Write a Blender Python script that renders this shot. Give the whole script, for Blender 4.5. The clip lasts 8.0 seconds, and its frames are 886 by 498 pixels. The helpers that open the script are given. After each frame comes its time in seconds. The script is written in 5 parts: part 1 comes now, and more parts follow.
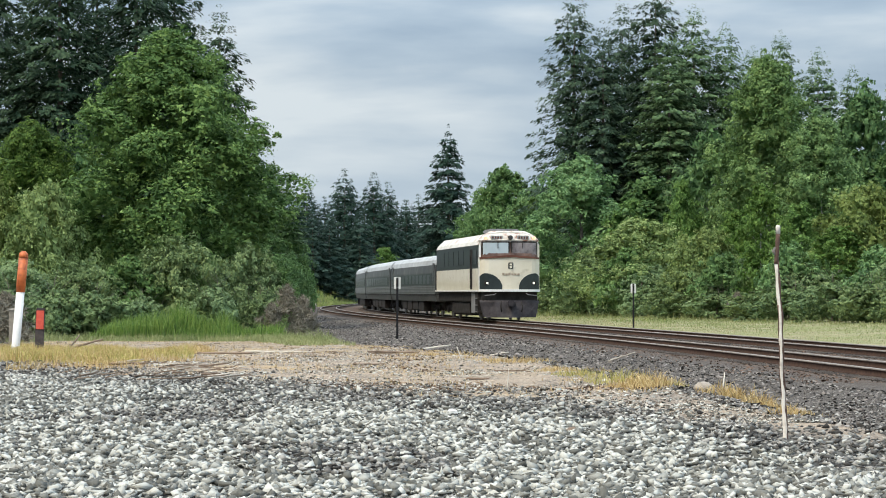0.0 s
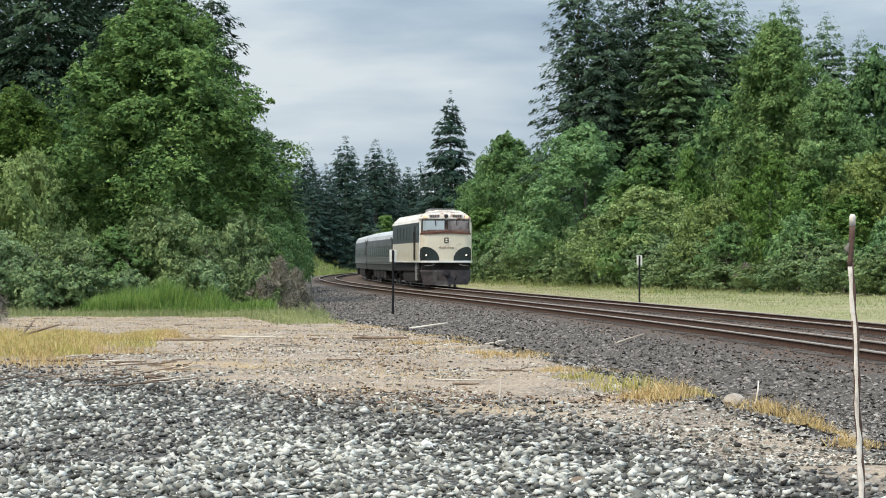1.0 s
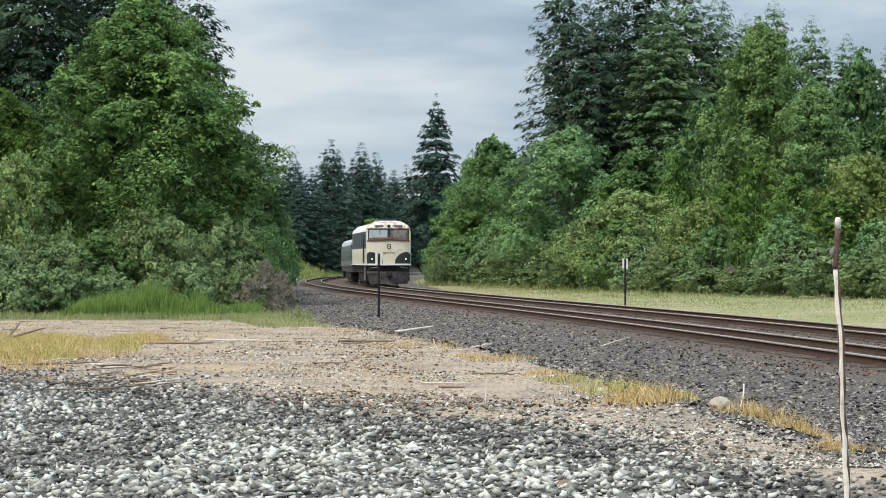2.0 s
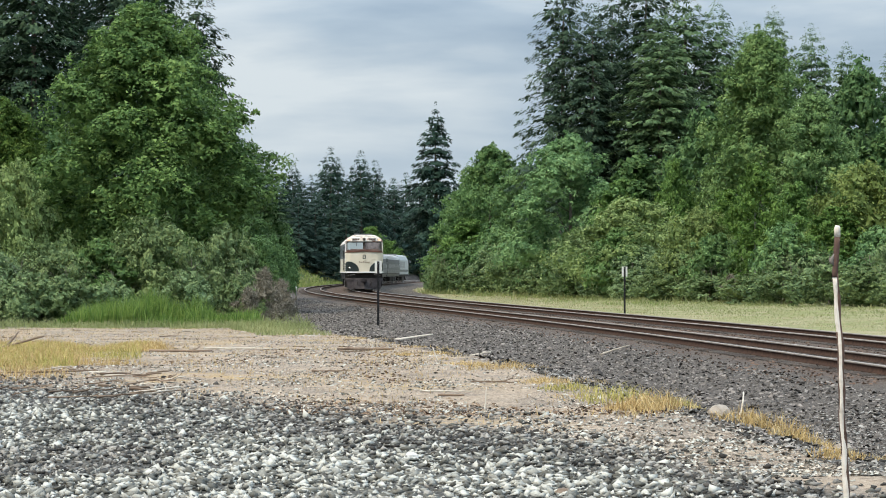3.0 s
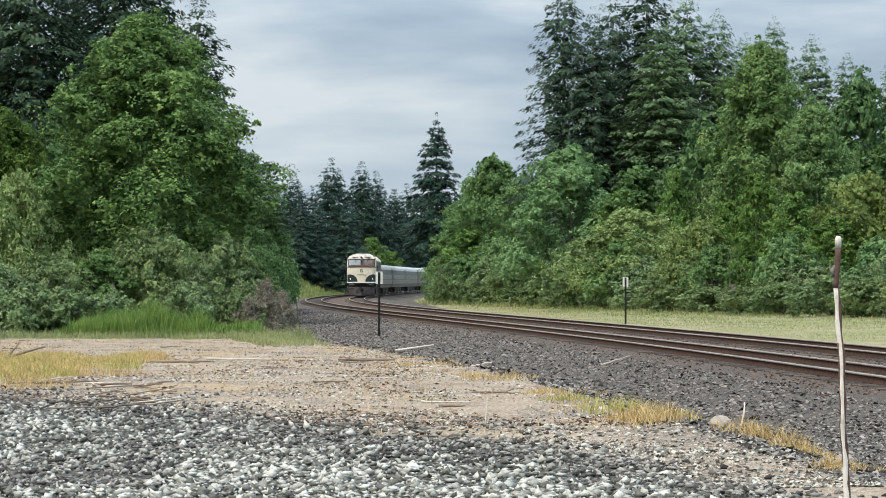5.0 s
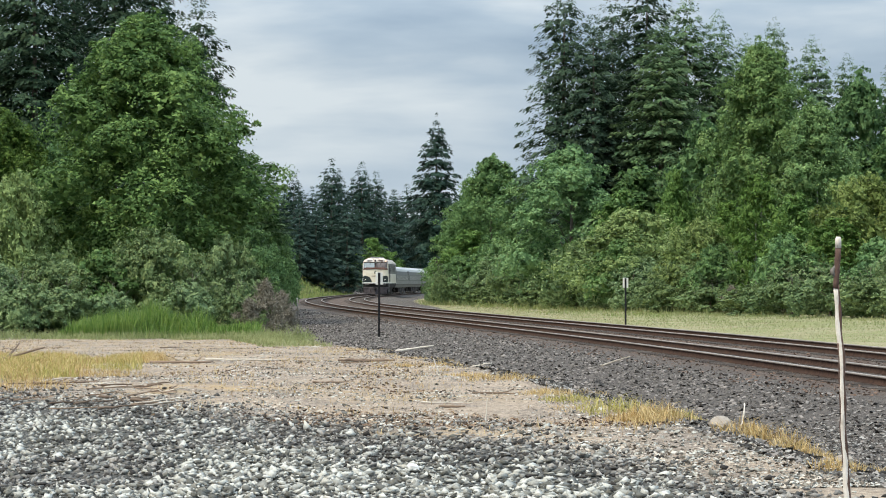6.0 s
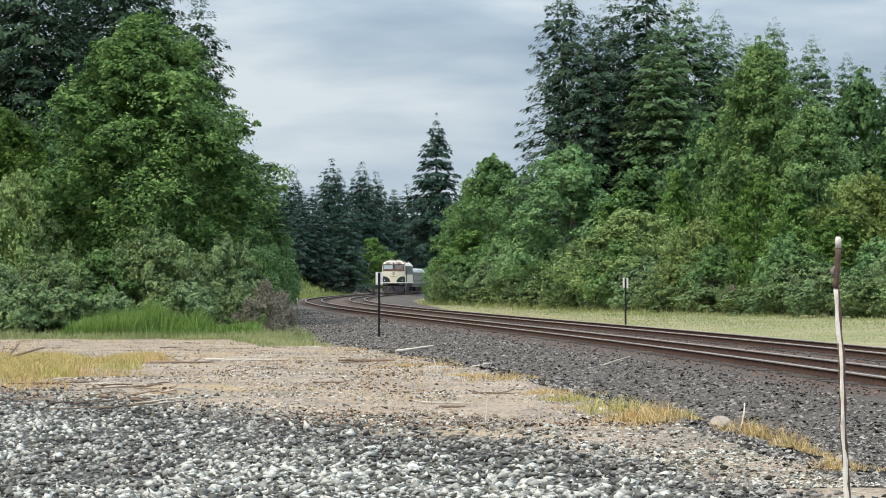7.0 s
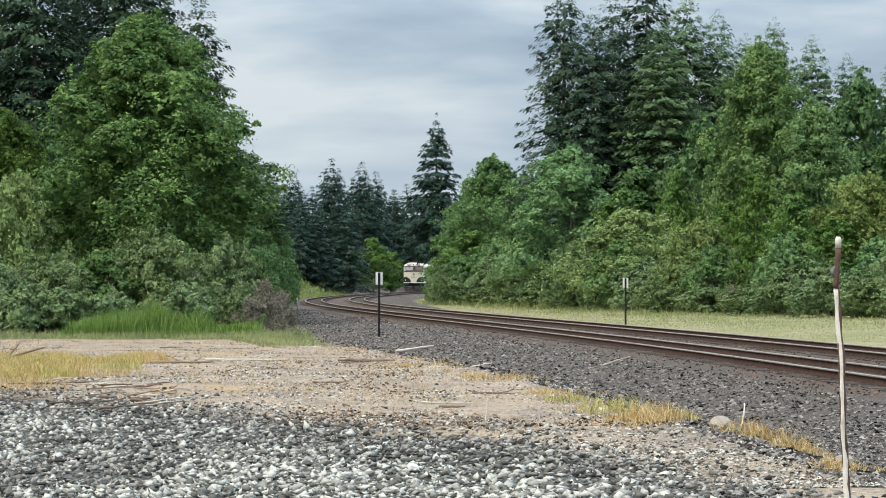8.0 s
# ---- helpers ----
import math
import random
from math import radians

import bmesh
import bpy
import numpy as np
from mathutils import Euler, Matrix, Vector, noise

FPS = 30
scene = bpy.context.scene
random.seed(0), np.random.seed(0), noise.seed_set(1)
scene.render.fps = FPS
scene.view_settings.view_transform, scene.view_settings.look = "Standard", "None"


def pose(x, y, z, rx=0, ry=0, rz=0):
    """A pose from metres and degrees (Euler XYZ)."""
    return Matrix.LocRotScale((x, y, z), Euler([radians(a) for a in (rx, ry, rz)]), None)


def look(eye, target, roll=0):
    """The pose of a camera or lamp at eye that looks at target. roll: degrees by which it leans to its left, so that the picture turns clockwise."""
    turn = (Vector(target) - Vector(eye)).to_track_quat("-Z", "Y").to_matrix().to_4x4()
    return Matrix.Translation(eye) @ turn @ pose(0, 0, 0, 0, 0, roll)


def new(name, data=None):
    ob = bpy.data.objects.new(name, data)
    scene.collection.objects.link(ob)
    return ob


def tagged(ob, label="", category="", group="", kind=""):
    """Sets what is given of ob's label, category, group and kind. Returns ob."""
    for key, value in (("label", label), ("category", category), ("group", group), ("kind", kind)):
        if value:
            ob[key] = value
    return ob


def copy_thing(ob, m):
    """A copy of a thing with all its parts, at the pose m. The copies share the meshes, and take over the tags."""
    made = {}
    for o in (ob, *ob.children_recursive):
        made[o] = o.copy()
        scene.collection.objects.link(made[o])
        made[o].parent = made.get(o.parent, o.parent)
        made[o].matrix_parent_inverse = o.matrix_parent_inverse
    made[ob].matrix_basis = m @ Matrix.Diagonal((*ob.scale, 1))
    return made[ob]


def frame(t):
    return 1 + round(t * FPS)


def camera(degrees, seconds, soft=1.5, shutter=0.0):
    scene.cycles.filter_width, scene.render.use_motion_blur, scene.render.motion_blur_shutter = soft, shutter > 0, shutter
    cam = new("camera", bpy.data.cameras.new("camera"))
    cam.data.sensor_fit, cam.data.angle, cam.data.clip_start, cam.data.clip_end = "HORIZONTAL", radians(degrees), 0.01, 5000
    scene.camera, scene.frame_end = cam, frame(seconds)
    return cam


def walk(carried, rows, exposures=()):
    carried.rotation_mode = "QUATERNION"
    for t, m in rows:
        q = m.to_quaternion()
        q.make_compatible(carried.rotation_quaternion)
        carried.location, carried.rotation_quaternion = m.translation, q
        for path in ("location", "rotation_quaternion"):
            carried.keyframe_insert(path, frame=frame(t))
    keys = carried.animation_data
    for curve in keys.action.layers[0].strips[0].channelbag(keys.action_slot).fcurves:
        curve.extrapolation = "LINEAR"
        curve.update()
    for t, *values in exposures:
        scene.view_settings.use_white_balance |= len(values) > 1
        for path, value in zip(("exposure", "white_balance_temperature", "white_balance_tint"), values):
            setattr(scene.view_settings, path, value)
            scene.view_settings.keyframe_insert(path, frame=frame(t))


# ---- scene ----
cam = camera(22.45, 8.0, soft=1.0)


def view(yaw, pitch):
    """The turn of a camera that looks along +Y, turned right by yaw and up by pitch degrees."""
    return Euler((radians(90 + pitch), 0, radians(-yaw))).to_matrix().to_4x4()


def stand(x, y, z, yaw, pitch):
    return Matrix.Translation((x, y, z)) @ view(yaw, pitch)


walk(cam, [
    (0.0, stand(-0.202, -4.000, 1.511, -0.2636, 1.1115)),
    (0.1, stand(-0.149, -2.960, 1.573, -0.3105, 0.9313)),
    (0.2, stand(-0.113, -2.240, 1.616, -0.3430, 0.8065)),
    (0.3, stand(-0.097, -1.920, 1.635, -0.3574, 0.7510)),
    (0.4, stand(-0.040, -0.800, 1.702, -0.4079, 0.5569)),
    (0.5, stand(-0.000, 0.000, 1.750, -0.4440, 0.4183)),
    (1.0, stand(0.000, 0.000, 1.750, -0.3554, 0.2640)),
    (1.5, stand(0.000, 0.000, 1.750, -0.0435, 0.2640)),
    (1.7, stand(0.000, 0.000, 1.750, -0.0145, 0.2829)),
    (2.3, stand(0.000, 0.000, 1.750, 0.0232, 0.4207)),
    (3.0, stand(0.000, 0.000, 1.750, 0.0232, 0.5527)),
    (3.5, stand(0.000, 0.000, 1.750, 0.0000, 0.6411)),
    (4.0, stand(0.000, 0.000, 1.750, 0.0000, 0.7296)),
    (4.5, stand(0.000, 0.000, 1.750, 0.0000, 0.7963)),
    (5.2, stand(0.000, 0.000, 1.750, 0.0000, 0.8326)),
    (6.0, stand(0.000, 0.000, 1.750, 0.0000, 0.8413)),
    (8.0, stand(0.000, 0.000, 1.750, 0.0000, 0.8413)),
], exposures=((0.0, 0.03, 7050, 10), (8.0, 0.03, 7050, 10)))

# ---- light ----
SUN_HEIGHT, SUN_TURN = radians(55), radians(230)
world = bpy.data.worlds.new("overcast_sky")
scene.world = world
world.use_nodes = True


def sky_nodes():
    nt = world.node_tree
    n, l = nt.nodes, nt.links
    n.clear()
    out, bg = n.new("ShaderNodeOutputWorld"), n.new("ShaderNodeBackground")
    sky = n.new("ShaderNodeTexSky")
    sky.sky_type, sky.sun_disc, sky.sun_elevation, sky.sun_rotation = "NISHITA", False, SUN_HEIGHT, SUN_TURN
    sky.air_density, sky.dust_density = 1.0, 2.0
    co = n.new("ShaderNodeTexCoord")
    mp = n.new("ShaderNodeMapping")
    mp.inputs["Scale"].default_value = (6.5, 6.5, 30.0)
    mp.inputs["Location"].default_value = (1.1, 0.2, 4.4)
    big = n.new("ShaderNodeTexNoise")
    big.inputs["Scale"].default_value, big.inputs["Detail"].default_value, big.inputs["Roughness"].default_value = 1.0, 8.0, 0.47
    big.inputs["Distortion"].default_value = 0.15
    ramp = n.new("ShaderNodeValToRGB")
    r = ramp.color_ramp
    r.elements[0].position, r.elements[0].color = 0.36, (3.4, 4.9, 6.9, 1)
    r.elements[1].position, r.elements[1].color = 0.66, (8.3, 9.6, 10.9, 1)
    e = r.elements.new(0.5)
    e.color = (5.1, 6.7, 8.6, 1)
    mix = n.new("ShaderNodeMix")
    mix.data_type = "RGBA"
    mix.inputs["Factor"].default_value = 0.93
    l.new(co.outputs["Generated"], mp.inputs["Vector"])
    l.new(mp.outputs["Vector"], big.inputs["Vector"])
    l.new(big.outputs["Fac"], ramp.inputs["Fac"])
    l.new(sky.outputs["Color"], mix.inputs["A"])
    l.new(ramp.outputs["Color"], mix.inputs["B"])
    sep = n.new("ShaderNodeSeparateXYZ")
    l.new(co.outputs["Generated"], sep.inputs["Vector"])
    pale, haze = n.new("ShaderNodeMapRange"), n.new("ShaderNodeMix")
    pale.inputs["From Min"].default_value, pale.inputs["From Max"].default_value = 0.0, 0.12
    pale.inputs["To Min"].default_value, pale.inputs["To Max"].default_value = 0.5, 0.0
    haze.data_type = "RGBA"
    haze.inputs["B"].default_value = (6.3, 7.7, 9.1, 1)
    l.new(sep.outputs["Z"], pale.inputs["Value"])
    l.new(pale.outputs["Result"], haze.inputs["Factor"])
    l.new(mix.outputs["Result"], haze.inputs["A"])
    l.new(haze.outputs["Result"], bg.inputs["Color"])
    high = n.new("ShaderNodeMapRange")
    high.inputs["From Min"].default_value, high.inputs["From Max"].default_value = 0.1, 0.75
    high.inputs["To Min"].default_value, high.inputs["To Max"].default_value = 1.0, 3.1
    l.new(sep.outputs["Z"], high.inputs["Value"])
    gain = n.new("ShaderNodeMath")
    gain.operation = "MULTIPLY"
    gain.inputs[1].default_value = 0.083
    l.new(high.outputs["Result"], gain.inputs[0])
    l.new(gain.outputs["Value"], bg.inputs["Strength"])
    l.new(bg.outputs["Background"], out.inputs["Surface"])


sky_nodes()
sun = new("sun", bpy.data.lights.new("sun", "SUN"))
sun.data.energy, sun.data.angle, sun.data.color = 3.1, radians(20), (1.0, 0.9, 0.74)
sun.matrix_world = look((0, 0, 60), Vector((0, 0, 60)) - Vector((math.sin(SUN_TURN) * math.cos(SUN_HEIGHT), math.cos(SUN_TURN) * math.cos(SUN_HEIGHT), math.sin(SUN_HEIGHT))))


# ---- materials ----
def material(name, colors, rough=0.8, scale=6.0, detail=5.0, metal=0.0, bump=0.0, bump_scale=40.0, second=None, island=0.0, each=0.0, translucent=0.0, coat=0.0, spec=0.5):
    """A surface whose colour wanders between the given ones with noise at two scales."""
    m = bpy.data.materials.new(name)
    m.use_nodes = True
    nt = m.node_tree
    n, l = nt.nodes, nt.links
    b = n["Principled BSDF"]
    b.inputs["Roughness"].default_value, b.inputs["Metallic"].default_value = rough, metal
    b.inputs["Coat Weight"].default_value = coat
    b.inputs["Specular IOR Level"].default_value = spec
    co = n.new("ShaderNodeTexCoord")
    t = n.new("ShaderNodeTexNoise")
    t.inputs["Scale"].default_value, t.inputs["Detail"].default_value, t.inputs["Roughness"].default_value = scale, detail, 0.62
    l.new(co.outputs["Object"], t.inputs["Vector"])
    ramp = n.new("ShaderNodeValToRGB")
    els = ramp.color_ramp.elements
    while len(els) < len(colors):
        els.new(0.5)
    for i, c in enumerate(colors):
        els[i].position = 0.3 + 0.4 * i / max(1, len(colors) - 1)
        els[i].color = (*c, 1)
    fac = t.outputs["Fac"]
    if island or each:
        if island:
            g = n.new("ShaderNodeNewGeometry")
            rnd, amount = g.outputs["Random Per Island"], island
        else:
            g = n.new("ShaderNodeObjectInfo")
            rnd, amount = g.outputs["Random"], each
        mm = n.new("ShaderNodeMix")
        mm.inputs["Factor"].default_value = amount
        l.new(fac, mm.inputs["A"])
        l.new(rnd, mm.inputs["B"])
        fac = mm.outputs["Result"]
    l.new(fac, ramp.inputs["Fac"])
    col = ramp.outputs["Color"]
    if second:
        c2, scale2, lo, hi = second
        t2 = n.new("ShaderNodeTexNoise")
        t2.inputs["Scale"].default_value, t2.inputs["Detail"].default_value = scale2, 4
        l.new(co.outputs["Object"], t2.inputs["Vector"])
        rg = n.new("ShaderNodeMapRange")
        rg.inputs["From Min"].default_value, rg.inputs["From Max"].default_value = lo, hi
        l.new(t2.outputs["Fac"], rg.inputs["Value"])
        mx = n.new("ShaderNodeMix")
        mx.data_type = "RGBA"
        l.new(rg.outputs["Result"], mx.inputs["Factor"])
        l.new(col, mx.inputs["A"])
        mx.inputs["B"].default_value = (*c2, 1)
        col = mx.outputs["Result"]
    l.new(col, b.inputs["Base Color"])
    if bump:
        t3 = n.new("ShaderNodeTexNoise")
        t3.inputs["Scale"].default_value, t3.inputs["Detail"].default_value = bump_scale, 4
        l.new(co.outputs["Object"], t3.inputs["Vector"])
        bp = n.new("ShaderNodeBump")
        bp.inputs["Strength"].default_value, bp.inputs["Distance"].default_value = bump, 0.02
        l.new(t3.outputs["Fac"], bp.inputs["Height"])
        l.new(bp.outputs["Normal"], b.inputs["Normal"])
    if translucent:
        tr = n.new("ShaderNodeBsdfTranslucent")
        l.new(col, tr.inputs["Color"])
        ms = n.new("ShaderNodeMixShader")
        ms.inputs["Fac"].default_value = translucent
        l.new(b.outputs["BSDF"], ms.inputs[1])
        l.new(tr.outputs["BSDF"], ms.inputs[2])
        l.new(ms.outputs["Shader"], n["Material Output"].inputs["Surface"])
    return m


def leaves(name, dark, mid, light):
    """Foliage: leaf by leaf and plant by plant a little different in hue and brightness."""
    m = material(name, (dark, mid, light), rough=0.55, scale=0.55, detail=4, island=0.32, translucent=0.26)
    n, l = m.node_tree.nodes, m.node_tree.links
    b = n["Principled BSDF"]
    b.inputs["Specular IOR Level"].default_value = 0.1
    source = b.inputs["Base Color"].links[0].from_socket
    info, hsv = n.new("ShaderNodeObjectInfo"), n.new("ShaderNodeHueSaturation")
    for key, lo, hi in (("Hue", 0.499, 0.517), ("Value", 0.82, 1.2), ("Saturation", 1.02, 0.86)):
        r = n.new("ShaderNodeMapRange")
        r.inputs["To Min"].default_value, r.inputs["To Max"].default_value = lo, hi
        l.new(info.outputs["Random"], r.inputs["Value"])
        l.new(r.outputs["Result"], hsv.inputs[key])
    l.new(source, hsv.inputs["Color"])
    for k in n:
        if k.type == "BSDF_TRANSLUCENT":
            l.new(hsv.outputs["Color"], k.inputs["Color"])
    l.new(hsv.outputs["Color"], b.inputs["Base Color"])
    return m


LEAF_GREEN = leaves("leaf_fresh_green", (0.034, 0.074, 0.016), (0.084, 0.155, 0.032), (0.19, 0.285, 0.06))
LEAF_BRIGHT = leaves("leaf_bright_green", (0.054, 0.115, 0.026), (0.12, 0.22, 0.05), (0.21, 0.33, 0.085))
LEAF_MID = leaves("leaf_mid_green", (0.058, 0.124, 0.044), (0.13, 0.234, 0.077), (0.235, 0.36, 0.125))
LEAF_PALE = leaves("leaf_pale_green", (0.072, 0.138, 0.047), (0.155, 0.258, 0.084), (0.27, 0.385, 0.138))
LEAF_OLIVE = leaves("leaf_olive", (0.088, 0.134, 0.038), (0.178, 0.245, 0.07), (0.305, 0.37, 0.117))
LEAF_GREY = leaves("leaf_grey_green", (0.078, 0.132, 0.056), (0.163, 0.236, 0.095), (0.272, 0.35, 0.145))
LEAF_DARK = leaves("leaf_dark_green", (0.049, 0.106, 0.04), (0.104, 0.198, 0.072), (0.182, 0.294, 0.106))
TWIGS = material("dry_twigs", ((0.12, 0.11, 0.08), (0.27, 0.245, 0.19)), scale=4, island=0.5)
NEEDLE = leaves("needle_dark", (0.022, 0.05, 0.03), (0.046, 0.088, 0.05), (0.096, 0.15, 0.08))
# Distance haze is put into this bluer needle colour.
NEEDLE_HAZED = leaves("needle_blue_haze", (0.018, 0.046, 0.034), (0.036, 0.077, 0.056), (0.07, 0.122, 0.086))
NEEDLE_OLD = leaves("needle_olive", (0.05, 0.098, 0.044), (0.102, 0.174, 0.074), (0.18, 0.26, 0.11))
BARK = material("bark", ((0.07, 0.055, 0.045), (0.16, 0.13, 0.11)), scale=5, bump=0.6, bump_scale=20)
BARK_PALE = material("pale_bark", ((0.25, 0.24, 0.21), (0.42, 0.41, 0.38)), scale=5)

BLADE_DRY = material("dry_grass", ((0.34, 0.22, 0.085), (0.52, 0.37, 0.15), (0.62, 0.48, 0.25)), rough=0.7, scale=0.5, island=0.5, translucent=0.25)
BLADE_MIXED = material("half_dry_grass", ((0.26, 0.25, 0.06), (0.42, 0.38, 0.11), (0.56, 0.46, 0.18)), rough=0.7, scale=0.3, island=0.5, translucent=0.25)
BLADE_STRAW = material("pale_straw", ((0.27, 0.24, 0.12), (0.38, 0.33, 0.19), (0.48, 0.41, 0.27)), rough=0.75, scale=0.25, island=0.2, translucent=0.2)
BLADE_VERGE = material("verge_grass", ((0.135, 0.175, 0.06), (0.225, 0.26, 0.1), (0.35, 0.35, 0.17)), rough=0.7, scale=0.2, island=0.18, translucent=0.25)
BLADE_GREEN = material("green_grass", ((0.07, 0.14, 0.025), (0.13, 0.24, 0.04), (0.24, 0.33, 0.08)), rough=0.6, scale=0.4, island=0.5, translucent=0.3)

STONE_GREY = material("grey_gravel_stone", ((0.12, 0.119, 0.106), (0.285, 0.283, 0.256), (0.52, 0.516, 0.47)), rough=0.75, scale=0.25, island=0.68, bump=0.3, spec=0.12)
STONE_DARK = material("dark_gravel_stone", ((0.05, 0.047, 0.044), (0.145, 0.138, 0.128), (0.33, 0.315, 0.29)), rough=0.75, scale=0.25, island=0.75, bump=0.3, spec=0.12)
STONE_TAN = material("tan_grit_stone", ((0.12, 0.1, 0.08), (0.3, 0.25, 0.2), (0.5, 0.44, 0.37)), rough=0.8, scale=0.3, island=0.7, bump=0.3, spec=0.12)
STONE_BALLAST = material("ballast_stone", ((0.03, 0.027, 0.024), (0.112, 0.101, 0.092), (0.28, 0.252, 0.231)), rough=0.8, scale=0.3, island=0.72, bump=0.3, spec=0.12)
STONE_RUSTY = material("rust_stained_stone", ((0.035, 0.022, 0.016), (0.1, 0.066, 0.048), (0.19, 0.13, 0.1)), rough=0.85, scale=0.3, island=0.7, bump=0.3, spec=0.12)
RUST = material("rusty_steel", ((0.03, 0.017, 0.012), (0.08, 0.045, 0.032)), rough=0.85, scale=8, spec=0.12)
RAIL_HEAD = material("worn_rail_head", ((0.22, 0.18, 0.155), (0.4, 0.35, 0.31)), rough=0.5, scale=4, metal=0.3)
SLEEPER = material("weathered_sleeper", ((0.06, 0.05, 0.045), (0.13, 0.11, 0.095)), rough=0.9, scale=6, each=0.4, bump=0.4, spec=0.15)


def ground_material():
    """Sheet under everything: soil, gravel dust with gap shade in its colour, fine ballast and verge, told apart by the
    distance from the far track (uv) with ragged borders.
    """
    m = bpy.data.materials.new("ground_mixed")
    m.use_nodes = True
    nt = m.node_tree
    n, l = nt.nodes, nt.links
    b = n["Principled BSDF"]
    b.inputs["Roughness"].default_value = 0.95
    b.inputs["Specular IOR Level"].default_value = 0.2
    uv = n.new("ShaderNodeUVMap")
    sep = n.new("ShaderNodeSeparateXYZ")
    l.new(uv.outputs["UV"], sep.inputs["Vector"])
    co = n.new("ShaderNodeTexCoord")

    def noise_at(scale, detail=5, rough=0.6):
        t = n.new("ShaderNodeTexNoise")
        t.inputs["Scale"].default_value, t.inputs["Detail"].default_value, t.inputs["Roughness"].default_value = scale, detail, rough
        l.new(co.outputs["Object"], t.inputs["Vector"])
        return t.outputs["Fac"]

    def ramp(fac, *stops):
        r = n.new("ShaderNodeValToRGB")
        els = r.color_ramp.elements
        while len(els) < len(stops):
            els.new(0.5)
        for e, (p, c) in zip(els, stops):
            e.position, e.color = p, (*c, 1)
        l.new(fac, r.inputs["Fac"])
        return r.outputs["Color"]

    def math_node(op, a, c):
        k = n.new("ShaderNodeMath")
        k.operation = op
        for i, v in enumerate((a, c)):
            if isinstance(v, (int, float)):
                k.inputs[i].default_value = v
            else:
                l.new(v, k.inputs[i])
        return k.outputs["Value"]

    def step(value, lo, hi):
        r = n.new("ShaderNodeMapRange")
        r.interpolation_type = "SMOOTHSTEP"
        r.inputs["From Min"].default_value, r.inputs["From Max"].default_value = lo, hi
        l.new(value, r.inputs["Value"])
        return r.outputs["Result"]

    def mixed(fac, a, c):
        k = n.new("ShaderNodeMix")
        k.data_type = "RGBA"
        l.new(fac, k.inputs["Factor"])
        l.new(a, k.inputs["A"])
        l.new(c, k.inputs["B"])
        return k.outputs["Result"]

    fine, mid, wide = noise_at(22, 6, 0.7), noise_at(2.2, 5), noise_at(0.25, 4)
    u, y = sep.outputs["X"], sep.outputs["Y"]
    ragged = math_node("ADD", math_node("MULTIPLY", math_node("SUBTRACT", mid, 0.5), 3.0), math_node("MULTIPLY", math_node("SUBTRACT", wide, 0.5), 3.0))
    soil = mixed(step(noise_at(0.9, 6, 0.7), 0.4, 0.6), ramp(fine, (0.34, (0.09, 0.07, 0.056)), (0.5, (0.26, 0.212, 0.17)), (0.66, (0.42, 0.355, 0.295))), ramp(fine, (0.34, (0.17, 0.13, 0.096)), (0.5, (0.37, 0.292, 0.222)), (0.66, (0.53, 0.435, 0.335))))
    soil = mixed(math_node("MULTIPLY", step(wide, 0.5, 0.7), step(mid, 0.42, 0.6)), soil, ramp(fine, (0.3, (0.3, 0.21, 0.11)), (0.7, (0.5, 0.36, 0.19))))
    # Yard colour darkened to carry the shade in gaps between the stones.
    shaded_grit = ramp(fine, (0.3, (0.02, 0.019, 0.017)), (0.5, (0.075, 0.072, 0.066)), (0.7, (0.22, 0.215, 0.198)))
    ballast = ramp(noise_at(14, 4, 0.8), (0.3, (0.015, 0.013, 0.011)), (0.5, (0.085, 0.073, 0.064)), (0.7, (0.22, 0.192, 0.17)))
    rusty = ramp(fine, (0.3, (0.045, 0.028, 0.02)), (0.7, (0.15, 0.1, 0.075)))
    beside = math_node("SUBTRACT", 1.0, step(math_node("ABSOLUTE", math_node("ADD", u, 2.1), 0.0), 3.2, 4.6))
    ballast = mixed(math_node("MULTIPLY", beside, step(mid, 0.3, 0.6)), ballast, rusty)
    verge = mixed(step(wide, 0.4, 0.6), ramp(mid, (0.3, (0.23, 0.21, 0.12)), (0.7, (0.37, 0.33, 0.21))), ramp(mid, (0.3, (0.16, 0.18, 0.075)), (0.7, (0.27, 0.27, 0.125))))
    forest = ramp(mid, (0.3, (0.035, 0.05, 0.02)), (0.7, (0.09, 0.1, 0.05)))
    # gravel yard in front: nearer than a slanting line
    x_world = n.new("ShaderNodeSeparateXYZ")
    l.new(co.outputs["Object"], x_world.inputs["Vector"])
    yard = math_node("ADD", math_node("ADD", x_world.outputs["Y"], math_node("ADD", math_node("MULTIPLY", x_world.outputs["X"], 1.35), math_node("MULTIPLY", math_node("MAXIMUM", math_node("SUBTRACT", x_world.outputs["X"], 0.7), 0.0), 2.0))), ragged)
    base = mixed(step(yard, 17.6, 20.2), shaded_grit, soil)
    base = mixed(step(math_node("ADD", u, math_node("MULTIPLY", ragged, 0.25)), -13.6, -13.0), base, ballast)
    shoulder = math_node("SUBTRACT", u, math_node("MULTIPLY", step(y, 140.0, 200.0), 2.6))
    base = mixed(step(math_node("ADD", shoulder, math_node("MULTIPLY", ragged, 0.2)), 3.2, 3.9), base, verge)
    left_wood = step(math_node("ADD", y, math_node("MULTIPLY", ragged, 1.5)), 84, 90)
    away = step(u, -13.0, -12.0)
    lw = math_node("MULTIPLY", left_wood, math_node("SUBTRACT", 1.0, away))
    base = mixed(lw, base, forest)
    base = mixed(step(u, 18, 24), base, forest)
    l.new(base, b.inputs["Base Color"])
